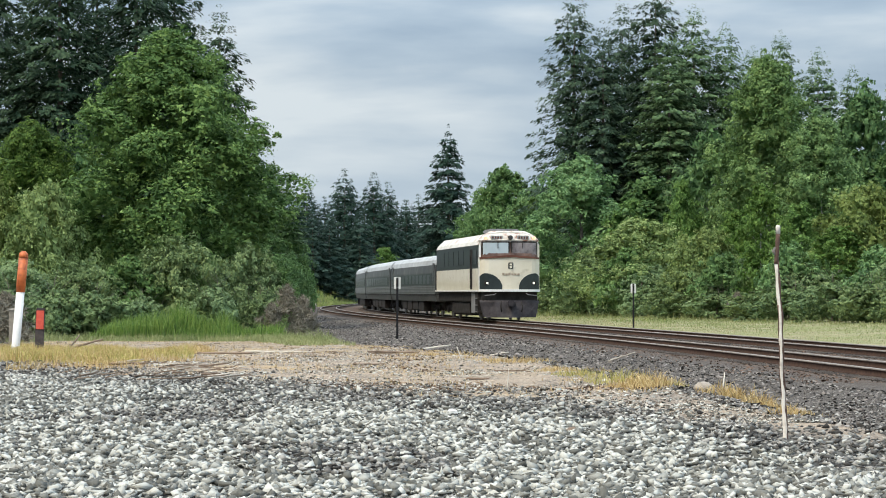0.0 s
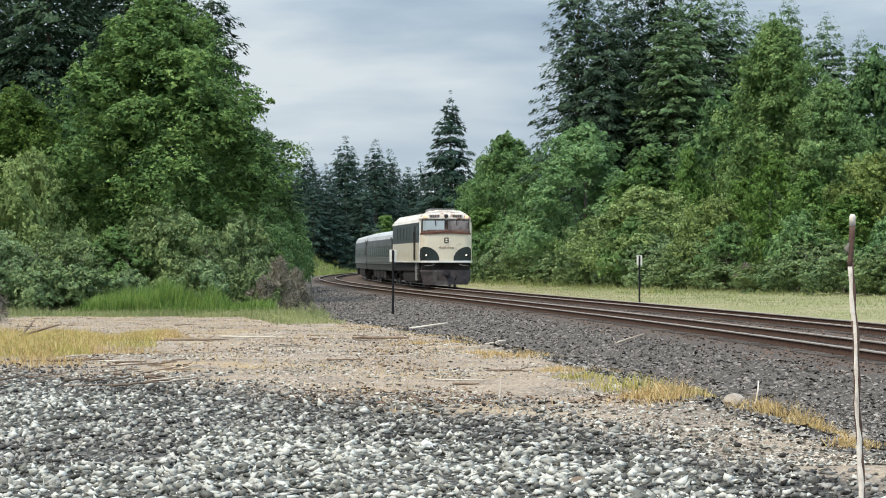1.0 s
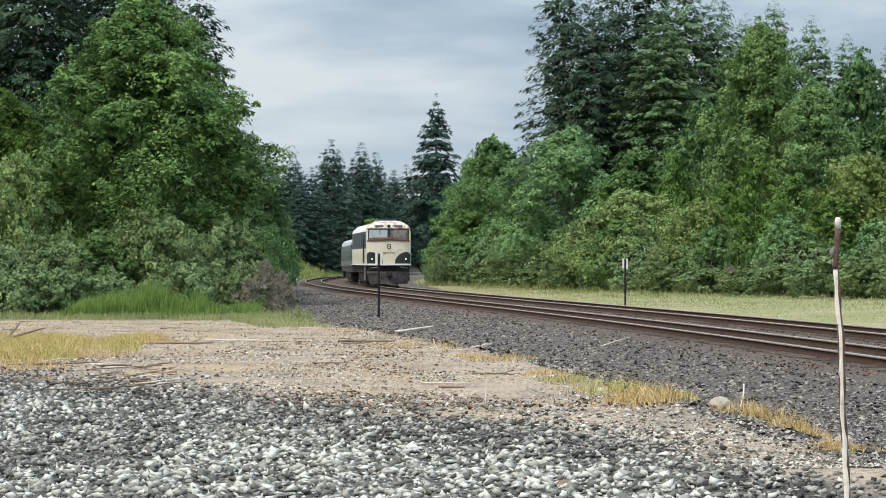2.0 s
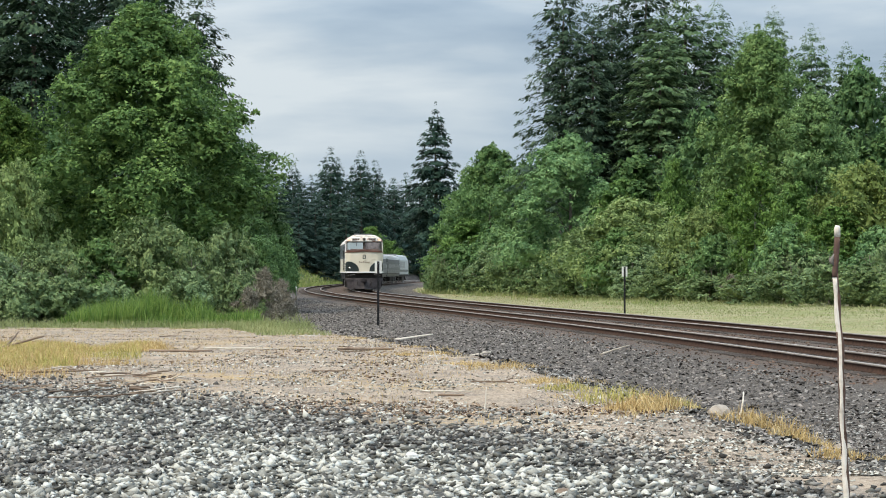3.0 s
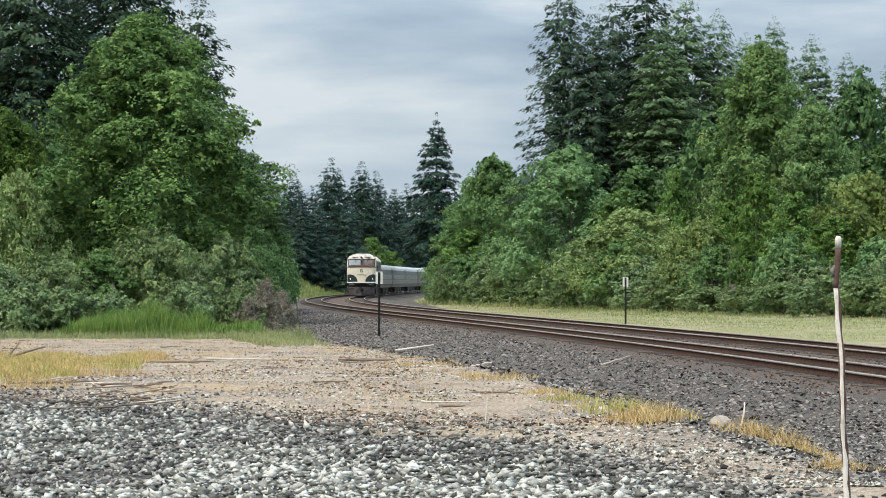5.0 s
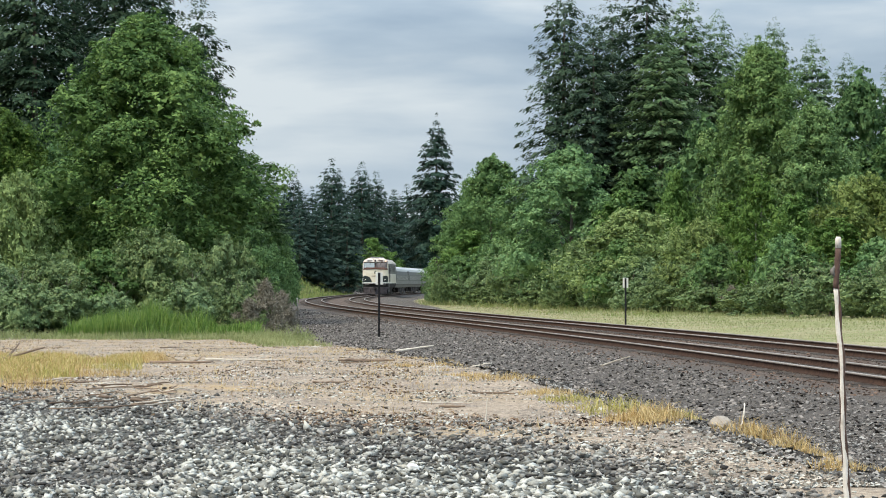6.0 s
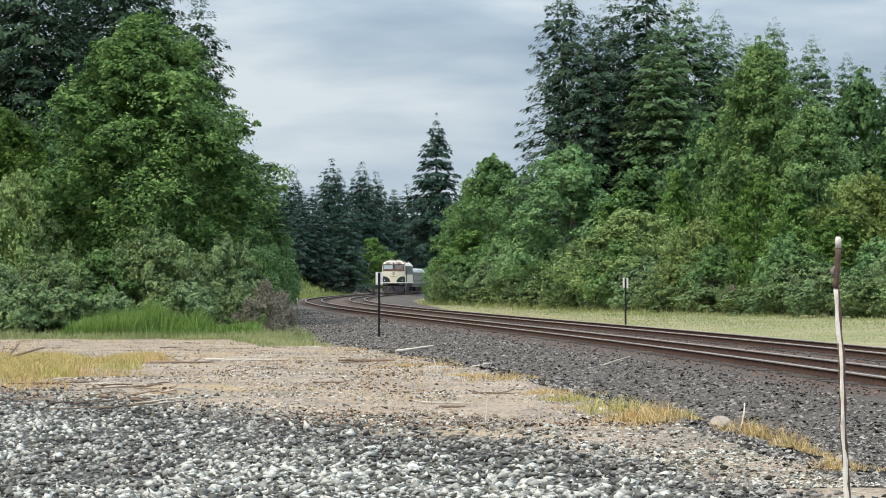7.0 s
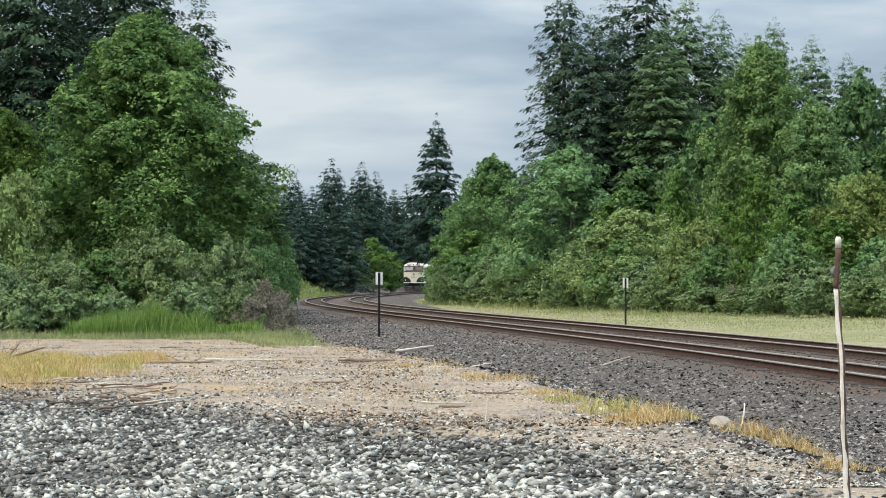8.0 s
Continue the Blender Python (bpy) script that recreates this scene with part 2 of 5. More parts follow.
    bp = n.new("ShaderNodeBump")
    bp.inputs["Strength"].default_value, bp.inputs["Distance"].default_value = 0.7, 0.05
    l.new(fine, bp.inputs["Height"])
    l.new(bp.outputs["Normal"], b.inputs["Normal"])
    return m


GROUND = ground_material()


# ---- the lie of the land and the line ----
def line_x(y):
    """The middle of the far track: x for each y."""
    q = min(max(y, 48.0), 330.0) / 100
    x = (((-0.88684 * q + 7.7084) * q - 18.2902) * q + 1.7029) * q + 15.0297
    slope = (((-3.54736 * q + 23.1252) * q - 36.5804) * q + 1.7029) / 100
    if y < 48:
        return x + slope * (y - 48)
    if y > 330:
        return x + slope * (y - 330) + 0.0006 * min(y - 330, 300) ** 2
    return x


def line_turn(y):
    return math.atan2(line_x(y - 0.5) - line_x(y + 0.5), 1.0)


def smooth(a, b, v):
    k = min(max((v - a) / (b - a), 0.0), 1.0)
    return k * k * (3 - 2 * k)


NEAR_TRACK = -4.25


def ground_z(u, y):
    """Height of the ground u metres to the right of the far track."""
    plain = 0.45 - 0.95 * min(max((y - 30) / 58, 0.0), 1.0)
    plain += (-0.4 - plain) * smooth(-13.3, -10.6, u)
    bank = smooth(-9.5, -6.4, u) * (1 - smooth(1.9, 3.6, u))
    right = -0.42 + 0.9 * smooth(9, 40, u)
    low = plain + (right - plain) * smooth(-1, 3, u)
    left_rise = 0.8 * smooth(85, 130, y) * (1 - smooth(-20, -12, u))
    left_rise += 2.6 * smooth(245, 290, y) * (1 - smooth(-16, -8.5, u))
    z = low + left_rise + (-0.19 - low) * bank
    return z + 0.05 * noise.noise(Vector((u * 0.35, y * 0.35, 3.1))) * (1 - bank) + 0.015 * noise.noise(Vector((u * 2.1, y * 2.1, 7.7)))


def land(x, y):
    return ground_z(x - line_x(y), y)


def mesh_from(name, verts, faces, mats, uvs=None, smooth_shade=False):
    me = bpy.data.meshes.new(name)
    verts, faces = np.asarray(verts, dtype=np.float32), np.asarray(faces, dtype=np.int32)
    k = faces.shape[1]
    me.vertices.add(len(verts))
    me.vertices.foreach_set("co", verts.ravel())
    me.loops.add(faces.size)
    me.loops.foreach_set("vertex_index", faces.ravel())
    me.polygons.add(len(faces))
    me.polygons.foreach_set("loop_start", np.arange(0, faces.size, k, dtype=np.int32))
    if uvs is not None:
        layer = me.uv_layers.new(name="UVMap")
        layer.data.foreach_set("uv", np.asarray(uvs, dtype=np.float32)[faces.ravel()].ravel())
    me.update(calc_edges=True)
    me.validate()
    for m in mats:
        me.materials.append(m)
    if smooth_shade:
        me.polygons.foreach_set("use_smooth", np.ones(len(faces), dtype=bool))
    return me


def build_ground():
    us = [-2500, -1200, -500, -220, -120, -80, -60, -48] + list(np.arange(-40, -16, 1.0)) + list(np.arange(-16, 6, 0.4)) + list(np.arange(6, 40, 1.2)) + [42, 50, 65, 90, 130, 220, 500, 1200, 2500]
    ys = [-400, -150, -60, -30] + list(np.arange(-16, 10, 2.0)) + list(np.arange(10, 50, 0.4)) + list(np.arange(50, 130, 1.0)) + list(np.arange(130, 420, 4.0)) + [430, 460, 500, 600, 800, 1200, 2000, 4000]
    verts, uvs = [], []
    for y in ys:
        xc = line_x(y)
        for u in us:
            verts.append((xc + u, y, ground_z(u, y)))
            uvs.append((u, y))
    w = len(us)
    faces = [(j * w + i, j * w + i + 1, (j + 1) * w + i + 1, (j + 1) * w + i) for j in range(len(ys) - 1) for i in range(w - 1)]
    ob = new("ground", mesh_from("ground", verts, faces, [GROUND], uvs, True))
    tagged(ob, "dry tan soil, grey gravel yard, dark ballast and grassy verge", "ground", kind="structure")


build_ground()


# ---- small builders ----
def part(name, bm, mat, parent, label=""):
    me = bpy.data.meshes.new(name)
    bm.to_mesh(me)
    bm.free()
    for m in (mat if isinstance(mat, (list, tuple)) else [mat]):
        me.materials.append(m)
    ob = new(name, me)
    ob.parent = parent
    if label:
        tagged(ob, label)
    return ob


def mesh_part(name, me, parent, label=""):
    ob = new(name, me)
    ob.parent = parent
    if label:
        tagged(ob, label)
    return ob


def add_box(bm, lo, hi, bevel=0.0, mat=0):
    made = bmesh.ops.create_cube(bm, size=1.0)["verts"]
    for v in made:
        v.co = Vector([lo[i] + (v.co[i] + 0.5) * (hi[i] - lo[i]) for i in range(3)])
    faces = {f for v in made for f in v.link_faces}
    for f in faces:
        f.material_index = mat
    if bevel:
        edges = list({e for f in faces for e in f.edges})
        r = bmesh.ops.bevel(bm, geom=edges, offset=bevel, segments=2, affect="EDGES")
        for f in r["faces"]:
            f.material_index = mat
    return bm


def box(lo, hi, bevel=0.0):
    return add_box(bmesh.new(), lo, hi, bevel)


def tube_points(bm, pts, radii, sides=8):
    """A tapering tube through points."""
    rings = []
    for i, p in enumerate(pts):
        a, c = Vector(pts[max(0, i - 1)]), Vector(pts[min(len(pts) - 1, i + 1)])
        d = (c - a).normalized()
        side = d.orthogonal().normalized() if i == 0 else (prev - d * prev.dot(d)).normalized()
        prev = side
        other = d.cross(side)
        rings.append([bm.verts.new(Vector(p) + (side * math.cos(k * math.tau / sides) + other * math.sin(k * math.tau / sides)) * radii[i]) for k in range(sides)])
    for r0, r1 in zip(rings, rings[1:]):
        for k in range(sides):
            bm.faces.new((r0[k], r0[(k + 1) % sides], r1[(k + 1) % sides], r1[k])).smooth = True
    bm.faces.new(list(reversed(rings[0])))
    bm.faces.new(rings[-1])
    return bm


# ---- plants ----
rng = np.random.default_rng(11)


def leaf_blades(centres, normals, along, length, width):
    """One three-cornered blade a leaf: arrays of centres, directions and sizes."""
    n = len(centres)
    side = np.cross(normals, along)
    side /= np.linalg.norm(side, axis=1, keepdims=True) + 1e-9
    L, W = length[:, None] * along * 0.5, width[:, None] * side * 0.5
    v = np.stack([centres - L * 0.6 - W, centres - L * 0.4 + W, centres + L], 1).reshape(-1, 3)
    return v, np.arange(3 * n).reshape(n, 3)


def unit(a):
    return a / (np.linalg.norm(a, axis=1, keepdims=True) + 1e-9)


def broadleaf_mesh(name, height, radius, low, lobes, clumps, per, leaf, mat, dome=2.0, foot=0.7, slim=0.52, loose=0.55):
    """A leafy crown: rounded lobes on a domed outline, each laid with clumps of leaves that face outwards, stray sprays beyond, inner leaves behind."""
    t = (np.arange(lobes) + rng.random(lobes)) / lobes
    env = np.minimum(1.0, foot + t * 1.3) * np.clip(1 - t ** dome, 0, 1) ** 0.6
    ang = np.arange(lobes) * 2.39996 + rng.normal(size=lobes) * 0.35
    size = radius * (0.2 + 0.2 * rng.random(lobes)) * (1.15 - 0.4 * t)
    rad = np.maximum(env * radius * (0.74 + 0.36 * rng.random(lobes)) - size * 0.6, 0)
    rad[rng.random(lobes) < 0.2] *= 0.4
    top = height - size.mean() * 0.6
    out = np.stack([np.cos(ang), np.sin(ang), 0 * ang], 1)
    c0 = out * rad[:, None]
    c0[:, 2] = low + size * 0.5 + (top - low - size * 0.5) * t
    k = np.repeat(np.arange(lobes), clumps)
    d = unit(rng.normal(size=(len(k), 3)) + out[k] * 0.55 + np.array([0, 0, 0.5]))
    reach = 0.72 + 0.34 * rng.random(len(k))
    stray = rng.random(len(k)) < 0.13
    reach[stray] += 0.15 + 0.4 * rng.random(stray.sum())
    c = c0[k] + d * (size[k] * reach)[:, None] * np.array([1, 1, 0.8])
    csize = size[k] * (0.16 + 0.3 * rng.random(len(k)) ** 1.5)
    idx = np.repeat(np.arange(len(c)), per)
    n = len(idx)
    off = unit(rng.normal(size=(n, 3)) + np.array([0, 0, 0.4])) * (rng.random((n, 1)) ** 0.35) * np.array([1, 1, 0.75])
    p = c[idx] + off * csize[idx, None]
    p[:, 2] -= 0.35 * csize[idx] * (off[:, 0] ** 2 + off[:, 1] ** 2)
    nor = unit(off * 0.6 + d[idx] * 0.55 + out[k][idx] * 0.2 + np.array([0, 0, 0.25]) + rng.normal(size=(n, 3)) * loose)
    ln = leaf * (0.6 + 0.8 * rng.random(n))
    # inner leaves that close the lobes
    m = max(8, n // (7 * lobes))
    ki = np.repeat(np.arange(lobes), m)
    di = unit(rng.normal(size=(len(ki), 3)))
    pi = c0[ki] + di * (size[ki] * (0.35 + 0.35 * rng.random(len(ki))))[:, None]
    if loose < 1:
        p, nor = np.concatenate([p, pi]), np.concatenate([nor, unit(di + 0.5 * rng.normal(size=di.shape))])
        ln = np.concatenate([ln, leaf * (1.5 + rng.random(len(ki)))])
    p[:, 2] = np.maximum(p[:, 2], 0.03)
    al = unit(np.cross(nor, rng.normal(size=(len(p), 3))))
    v, f = leaf_blades(p, nor, al, ln * 1.15, ln * slim * 1.15)
    return mesh_from(name, v, f, [mat])


def trunk_mesh(name, height, base, mat, limbs=7, spread=0.3, lean=0.02):
    bm = bmesh.new()
    pts = [(lean * height * s * s + 0.05 * math.sin(5 * s), 0.06 * math.sin(7 * s), height * s - 0.3) for s in (0, 0.15, 0.35, 0.55, 0.75, 0.92)]
    tube_points(bm, pts, [base * 1.25, base, base * 0.8, base * 0.55, base * 0.32, base * 0.1], 8)
    for i in range(limbs):
        s = 0.25 + 0.6 * i / limbs
        a = i * 2.4
        z = height * s
        L = height * spread * (1.1 - s)
        p0 = Vector((lean * height * s * s, 0, z))
        d = Vector((math.cos(a), math.sin(a), 0.7))
        tube_points(bm, [p0, p0 + d * L * 0.5, p0 + d * L + Vector((0, 0, 0.15 * L))], [base * 0.4 * (1.1 - s), base * 0.22 * (1.1 - s), base * 0.06], 5)
    me = bpy.data.meshes.new(name)
    bm.to_mesh(me)
    bm.free()
    me.materials.append(mat)
    return me


def conifer_mesh(name, height, radius, low, whorls, boughs, mat, needle=0.5, droop=0.35, ragged=0.35, power=0.8, density=1.0, full=0.6):
    """Boughs in whorls; each bough carries flat drooping sprays of needles. full: where down the tree it reaches its full width."""
    P, N, A, L, W = [], [], [], [], []
    for w in range(whorls):
        t = ((w + rng.random() * 0.8) / whorls) ** 0.9
        z0 = low + (height - low) * t
        down = 1 - t
        reach = radius * min(1.0, down / full) ** power * (0.75 + 0.25 * min(1, t * 4)) + 0.1
        k = max(5, int(round(boughs * (0.45 + 0.55 * min(1, down / full)))))
        tier = 0.88 + 0.24 * rng.random()
        turn = rng.random() * math.tau
        for b in range(k):
            a = turn + b * math.tau / k + rng.normal() * 0.3
            r = reach * tier * (1 - ragged * rng.random() ** 1.5)
            up = (0.12 + 0.55 * t) * r
            d = np.array([math.cos(a), math.sin(a), 0.0])
            s = np.array([-d[1], d[0], 0.0])
            m = max(6, int(density * 6 * r / needle))
            q = rng.random(m) ** 0.6 * 0.95 + 0.05
            lat = (rng.random(m) - 0.5) * 2 * (0.34 * r * (1.1 - q) + 0.12)
            zz = z0 + up * q - droop * r * q * q * 1.3 + rng.normal(size=m) * 0.05 - np.abs(lat) * 0.4 - rng.random(m) ** 2 * needle * 0.7 + 0.16 * r * np.maximum(q - 0.8, 0)
            P.append(d * (q * r)[:, None] + s * lat[:, None] + np.stack([0 * zz, 0 * zz, zz], 1))
            al = d[None] * 0.75 + s[None] * np.clip(lat / (0.15 * r + 0.05), -1.5, 1.5)[:, None] * 0.6 + np.array([0, 0, -0.5]) + rng.normal(size=(m, 3)) * 0.22
            A.append(al)
            N.append(np.array([0, 0, 1.0]) + d * 0.45 + rng.normal(size=(m, 3)) * 0.28)
            ln = needle * (0.6 + 0.7 * rng.random(m)) * (0.32 + 0.68 * min(1, down / 0.2))
            L.append(ln)
            W.append(ln * (0.4 + 0.16 * rng.random(m)))
    P, A, N = np.concatenate(P), unit(np.concatenate(A)), np.concatenate(N)
    N = unit(N - A * (N * A).sum(1, keepdims=True))
    v, f = leaf_blades(P, N, A, np.concatenate(L), np.concatenate(W))
    return mesh_from(name, v, f, [mat])


def plant(name, trunk, crown, label, category, group=""):
    ob = new(name)
    mesh_part("trunk" if "shrub" not in name else "stem", trunk, ob)
    mesh_part("crown" if "shrub" not in name else "foliage", crown, ob)
    tagged(ob, label, category, group)
    ob.location = (0, -300, -50)
    return ob


def set_at(ob, x, y, s=1.0, sx=None, turn=None):
    z = land(x, y) - 0.05
    ob.matrix_basis = Matrix.LocRotScale((x, y, z), Euler((0, 0, rng.random() * 6.28 if turn is None else turn)), (sx or s, sx or s, s))


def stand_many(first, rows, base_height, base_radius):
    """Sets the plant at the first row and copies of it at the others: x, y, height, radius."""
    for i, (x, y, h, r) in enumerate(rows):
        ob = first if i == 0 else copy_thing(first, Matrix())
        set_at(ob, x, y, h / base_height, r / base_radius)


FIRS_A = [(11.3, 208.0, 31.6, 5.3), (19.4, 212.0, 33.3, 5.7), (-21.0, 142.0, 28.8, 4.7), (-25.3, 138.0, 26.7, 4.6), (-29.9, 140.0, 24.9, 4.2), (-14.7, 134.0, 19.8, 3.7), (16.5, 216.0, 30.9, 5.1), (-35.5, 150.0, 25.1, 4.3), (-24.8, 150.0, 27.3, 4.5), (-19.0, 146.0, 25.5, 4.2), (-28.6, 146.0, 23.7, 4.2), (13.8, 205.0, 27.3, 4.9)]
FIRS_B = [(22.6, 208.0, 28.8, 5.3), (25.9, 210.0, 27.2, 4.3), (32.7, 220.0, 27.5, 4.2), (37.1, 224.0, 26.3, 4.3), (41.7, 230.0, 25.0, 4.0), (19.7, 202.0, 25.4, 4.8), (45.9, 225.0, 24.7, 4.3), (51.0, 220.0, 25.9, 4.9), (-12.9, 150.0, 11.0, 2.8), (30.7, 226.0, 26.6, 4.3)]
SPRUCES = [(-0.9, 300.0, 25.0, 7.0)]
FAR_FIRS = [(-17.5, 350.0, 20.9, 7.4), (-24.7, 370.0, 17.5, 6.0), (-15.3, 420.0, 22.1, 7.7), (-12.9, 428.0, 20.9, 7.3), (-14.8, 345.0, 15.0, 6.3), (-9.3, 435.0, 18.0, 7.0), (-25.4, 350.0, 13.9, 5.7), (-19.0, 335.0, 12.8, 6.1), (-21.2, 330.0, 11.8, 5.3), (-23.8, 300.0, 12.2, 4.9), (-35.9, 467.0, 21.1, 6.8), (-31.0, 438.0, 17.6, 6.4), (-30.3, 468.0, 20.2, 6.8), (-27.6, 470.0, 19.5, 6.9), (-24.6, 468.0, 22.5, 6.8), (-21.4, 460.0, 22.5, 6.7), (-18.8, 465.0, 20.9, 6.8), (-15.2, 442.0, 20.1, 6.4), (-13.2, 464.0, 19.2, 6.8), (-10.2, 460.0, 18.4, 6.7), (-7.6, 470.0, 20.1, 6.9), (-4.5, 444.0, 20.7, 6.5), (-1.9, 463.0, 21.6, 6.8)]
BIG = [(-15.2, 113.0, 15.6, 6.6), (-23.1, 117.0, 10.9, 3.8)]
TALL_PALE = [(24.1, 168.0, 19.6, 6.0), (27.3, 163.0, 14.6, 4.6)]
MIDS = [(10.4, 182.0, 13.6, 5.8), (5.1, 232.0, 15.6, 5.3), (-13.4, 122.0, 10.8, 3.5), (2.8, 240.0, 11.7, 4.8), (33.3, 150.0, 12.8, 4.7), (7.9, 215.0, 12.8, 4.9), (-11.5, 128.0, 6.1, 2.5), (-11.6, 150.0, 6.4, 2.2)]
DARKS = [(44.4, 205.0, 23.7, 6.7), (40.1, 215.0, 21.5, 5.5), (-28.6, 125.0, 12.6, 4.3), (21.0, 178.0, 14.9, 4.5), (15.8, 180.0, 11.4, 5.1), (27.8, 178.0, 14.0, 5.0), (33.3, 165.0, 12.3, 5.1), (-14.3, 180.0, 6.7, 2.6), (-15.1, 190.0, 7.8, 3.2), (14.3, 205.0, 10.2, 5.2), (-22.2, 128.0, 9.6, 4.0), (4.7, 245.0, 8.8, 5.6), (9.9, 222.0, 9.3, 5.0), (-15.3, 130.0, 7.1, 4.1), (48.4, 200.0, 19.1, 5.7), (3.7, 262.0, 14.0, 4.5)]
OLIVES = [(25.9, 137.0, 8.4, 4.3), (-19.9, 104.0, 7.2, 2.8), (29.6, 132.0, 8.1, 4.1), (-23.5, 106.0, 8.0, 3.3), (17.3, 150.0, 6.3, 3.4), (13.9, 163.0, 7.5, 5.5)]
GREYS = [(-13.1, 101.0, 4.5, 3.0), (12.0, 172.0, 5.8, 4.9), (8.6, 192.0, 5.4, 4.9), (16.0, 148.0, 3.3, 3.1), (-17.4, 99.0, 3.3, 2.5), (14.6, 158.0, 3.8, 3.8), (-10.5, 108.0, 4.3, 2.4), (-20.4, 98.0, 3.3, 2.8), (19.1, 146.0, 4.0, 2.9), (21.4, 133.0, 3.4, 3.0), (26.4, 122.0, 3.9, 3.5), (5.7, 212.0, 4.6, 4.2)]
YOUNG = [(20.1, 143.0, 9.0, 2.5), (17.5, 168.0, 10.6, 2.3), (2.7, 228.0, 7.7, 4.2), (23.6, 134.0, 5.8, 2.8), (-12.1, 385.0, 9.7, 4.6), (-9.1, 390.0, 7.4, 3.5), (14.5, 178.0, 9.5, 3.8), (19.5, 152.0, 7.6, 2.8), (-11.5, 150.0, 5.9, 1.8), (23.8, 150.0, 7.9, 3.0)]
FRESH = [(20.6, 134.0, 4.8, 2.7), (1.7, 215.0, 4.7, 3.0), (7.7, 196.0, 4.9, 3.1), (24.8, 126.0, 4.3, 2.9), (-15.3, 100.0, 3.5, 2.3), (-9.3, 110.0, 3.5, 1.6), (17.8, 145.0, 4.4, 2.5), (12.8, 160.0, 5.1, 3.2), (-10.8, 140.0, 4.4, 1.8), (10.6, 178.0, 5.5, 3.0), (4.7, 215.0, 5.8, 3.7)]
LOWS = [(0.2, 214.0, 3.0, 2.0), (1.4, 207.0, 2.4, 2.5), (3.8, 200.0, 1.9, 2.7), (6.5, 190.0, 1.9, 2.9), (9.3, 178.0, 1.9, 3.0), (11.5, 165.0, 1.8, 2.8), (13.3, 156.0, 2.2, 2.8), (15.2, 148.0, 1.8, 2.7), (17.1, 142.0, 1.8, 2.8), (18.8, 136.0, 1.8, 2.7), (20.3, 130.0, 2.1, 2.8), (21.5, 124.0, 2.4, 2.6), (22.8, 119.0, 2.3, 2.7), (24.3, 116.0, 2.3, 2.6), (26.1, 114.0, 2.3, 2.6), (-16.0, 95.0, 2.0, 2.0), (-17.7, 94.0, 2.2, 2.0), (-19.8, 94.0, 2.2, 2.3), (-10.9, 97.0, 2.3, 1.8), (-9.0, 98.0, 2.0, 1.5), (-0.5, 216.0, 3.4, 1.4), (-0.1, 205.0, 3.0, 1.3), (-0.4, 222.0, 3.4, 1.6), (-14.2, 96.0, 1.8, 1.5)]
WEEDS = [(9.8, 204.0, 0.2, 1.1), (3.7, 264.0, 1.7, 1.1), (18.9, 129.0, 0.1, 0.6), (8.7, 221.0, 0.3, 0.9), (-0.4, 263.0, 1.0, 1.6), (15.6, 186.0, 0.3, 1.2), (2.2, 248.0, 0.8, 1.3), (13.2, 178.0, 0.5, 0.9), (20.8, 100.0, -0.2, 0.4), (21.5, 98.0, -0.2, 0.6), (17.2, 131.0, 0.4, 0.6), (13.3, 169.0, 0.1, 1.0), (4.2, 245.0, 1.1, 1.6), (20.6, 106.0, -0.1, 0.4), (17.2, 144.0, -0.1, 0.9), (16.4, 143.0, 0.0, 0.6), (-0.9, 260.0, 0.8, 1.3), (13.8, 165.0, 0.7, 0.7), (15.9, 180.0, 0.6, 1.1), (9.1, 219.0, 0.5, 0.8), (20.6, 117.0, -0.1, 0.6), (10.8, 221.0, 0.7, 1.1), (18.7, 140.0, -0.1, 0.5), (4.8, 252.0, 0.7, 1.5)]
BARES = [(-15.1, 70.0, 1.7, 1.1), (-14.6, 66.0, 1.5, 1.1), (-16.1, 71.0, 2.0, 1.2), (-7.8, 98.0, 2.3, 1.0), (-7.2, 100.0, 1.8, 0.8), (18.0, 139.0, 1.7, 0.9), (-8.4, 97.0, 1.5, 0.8)]


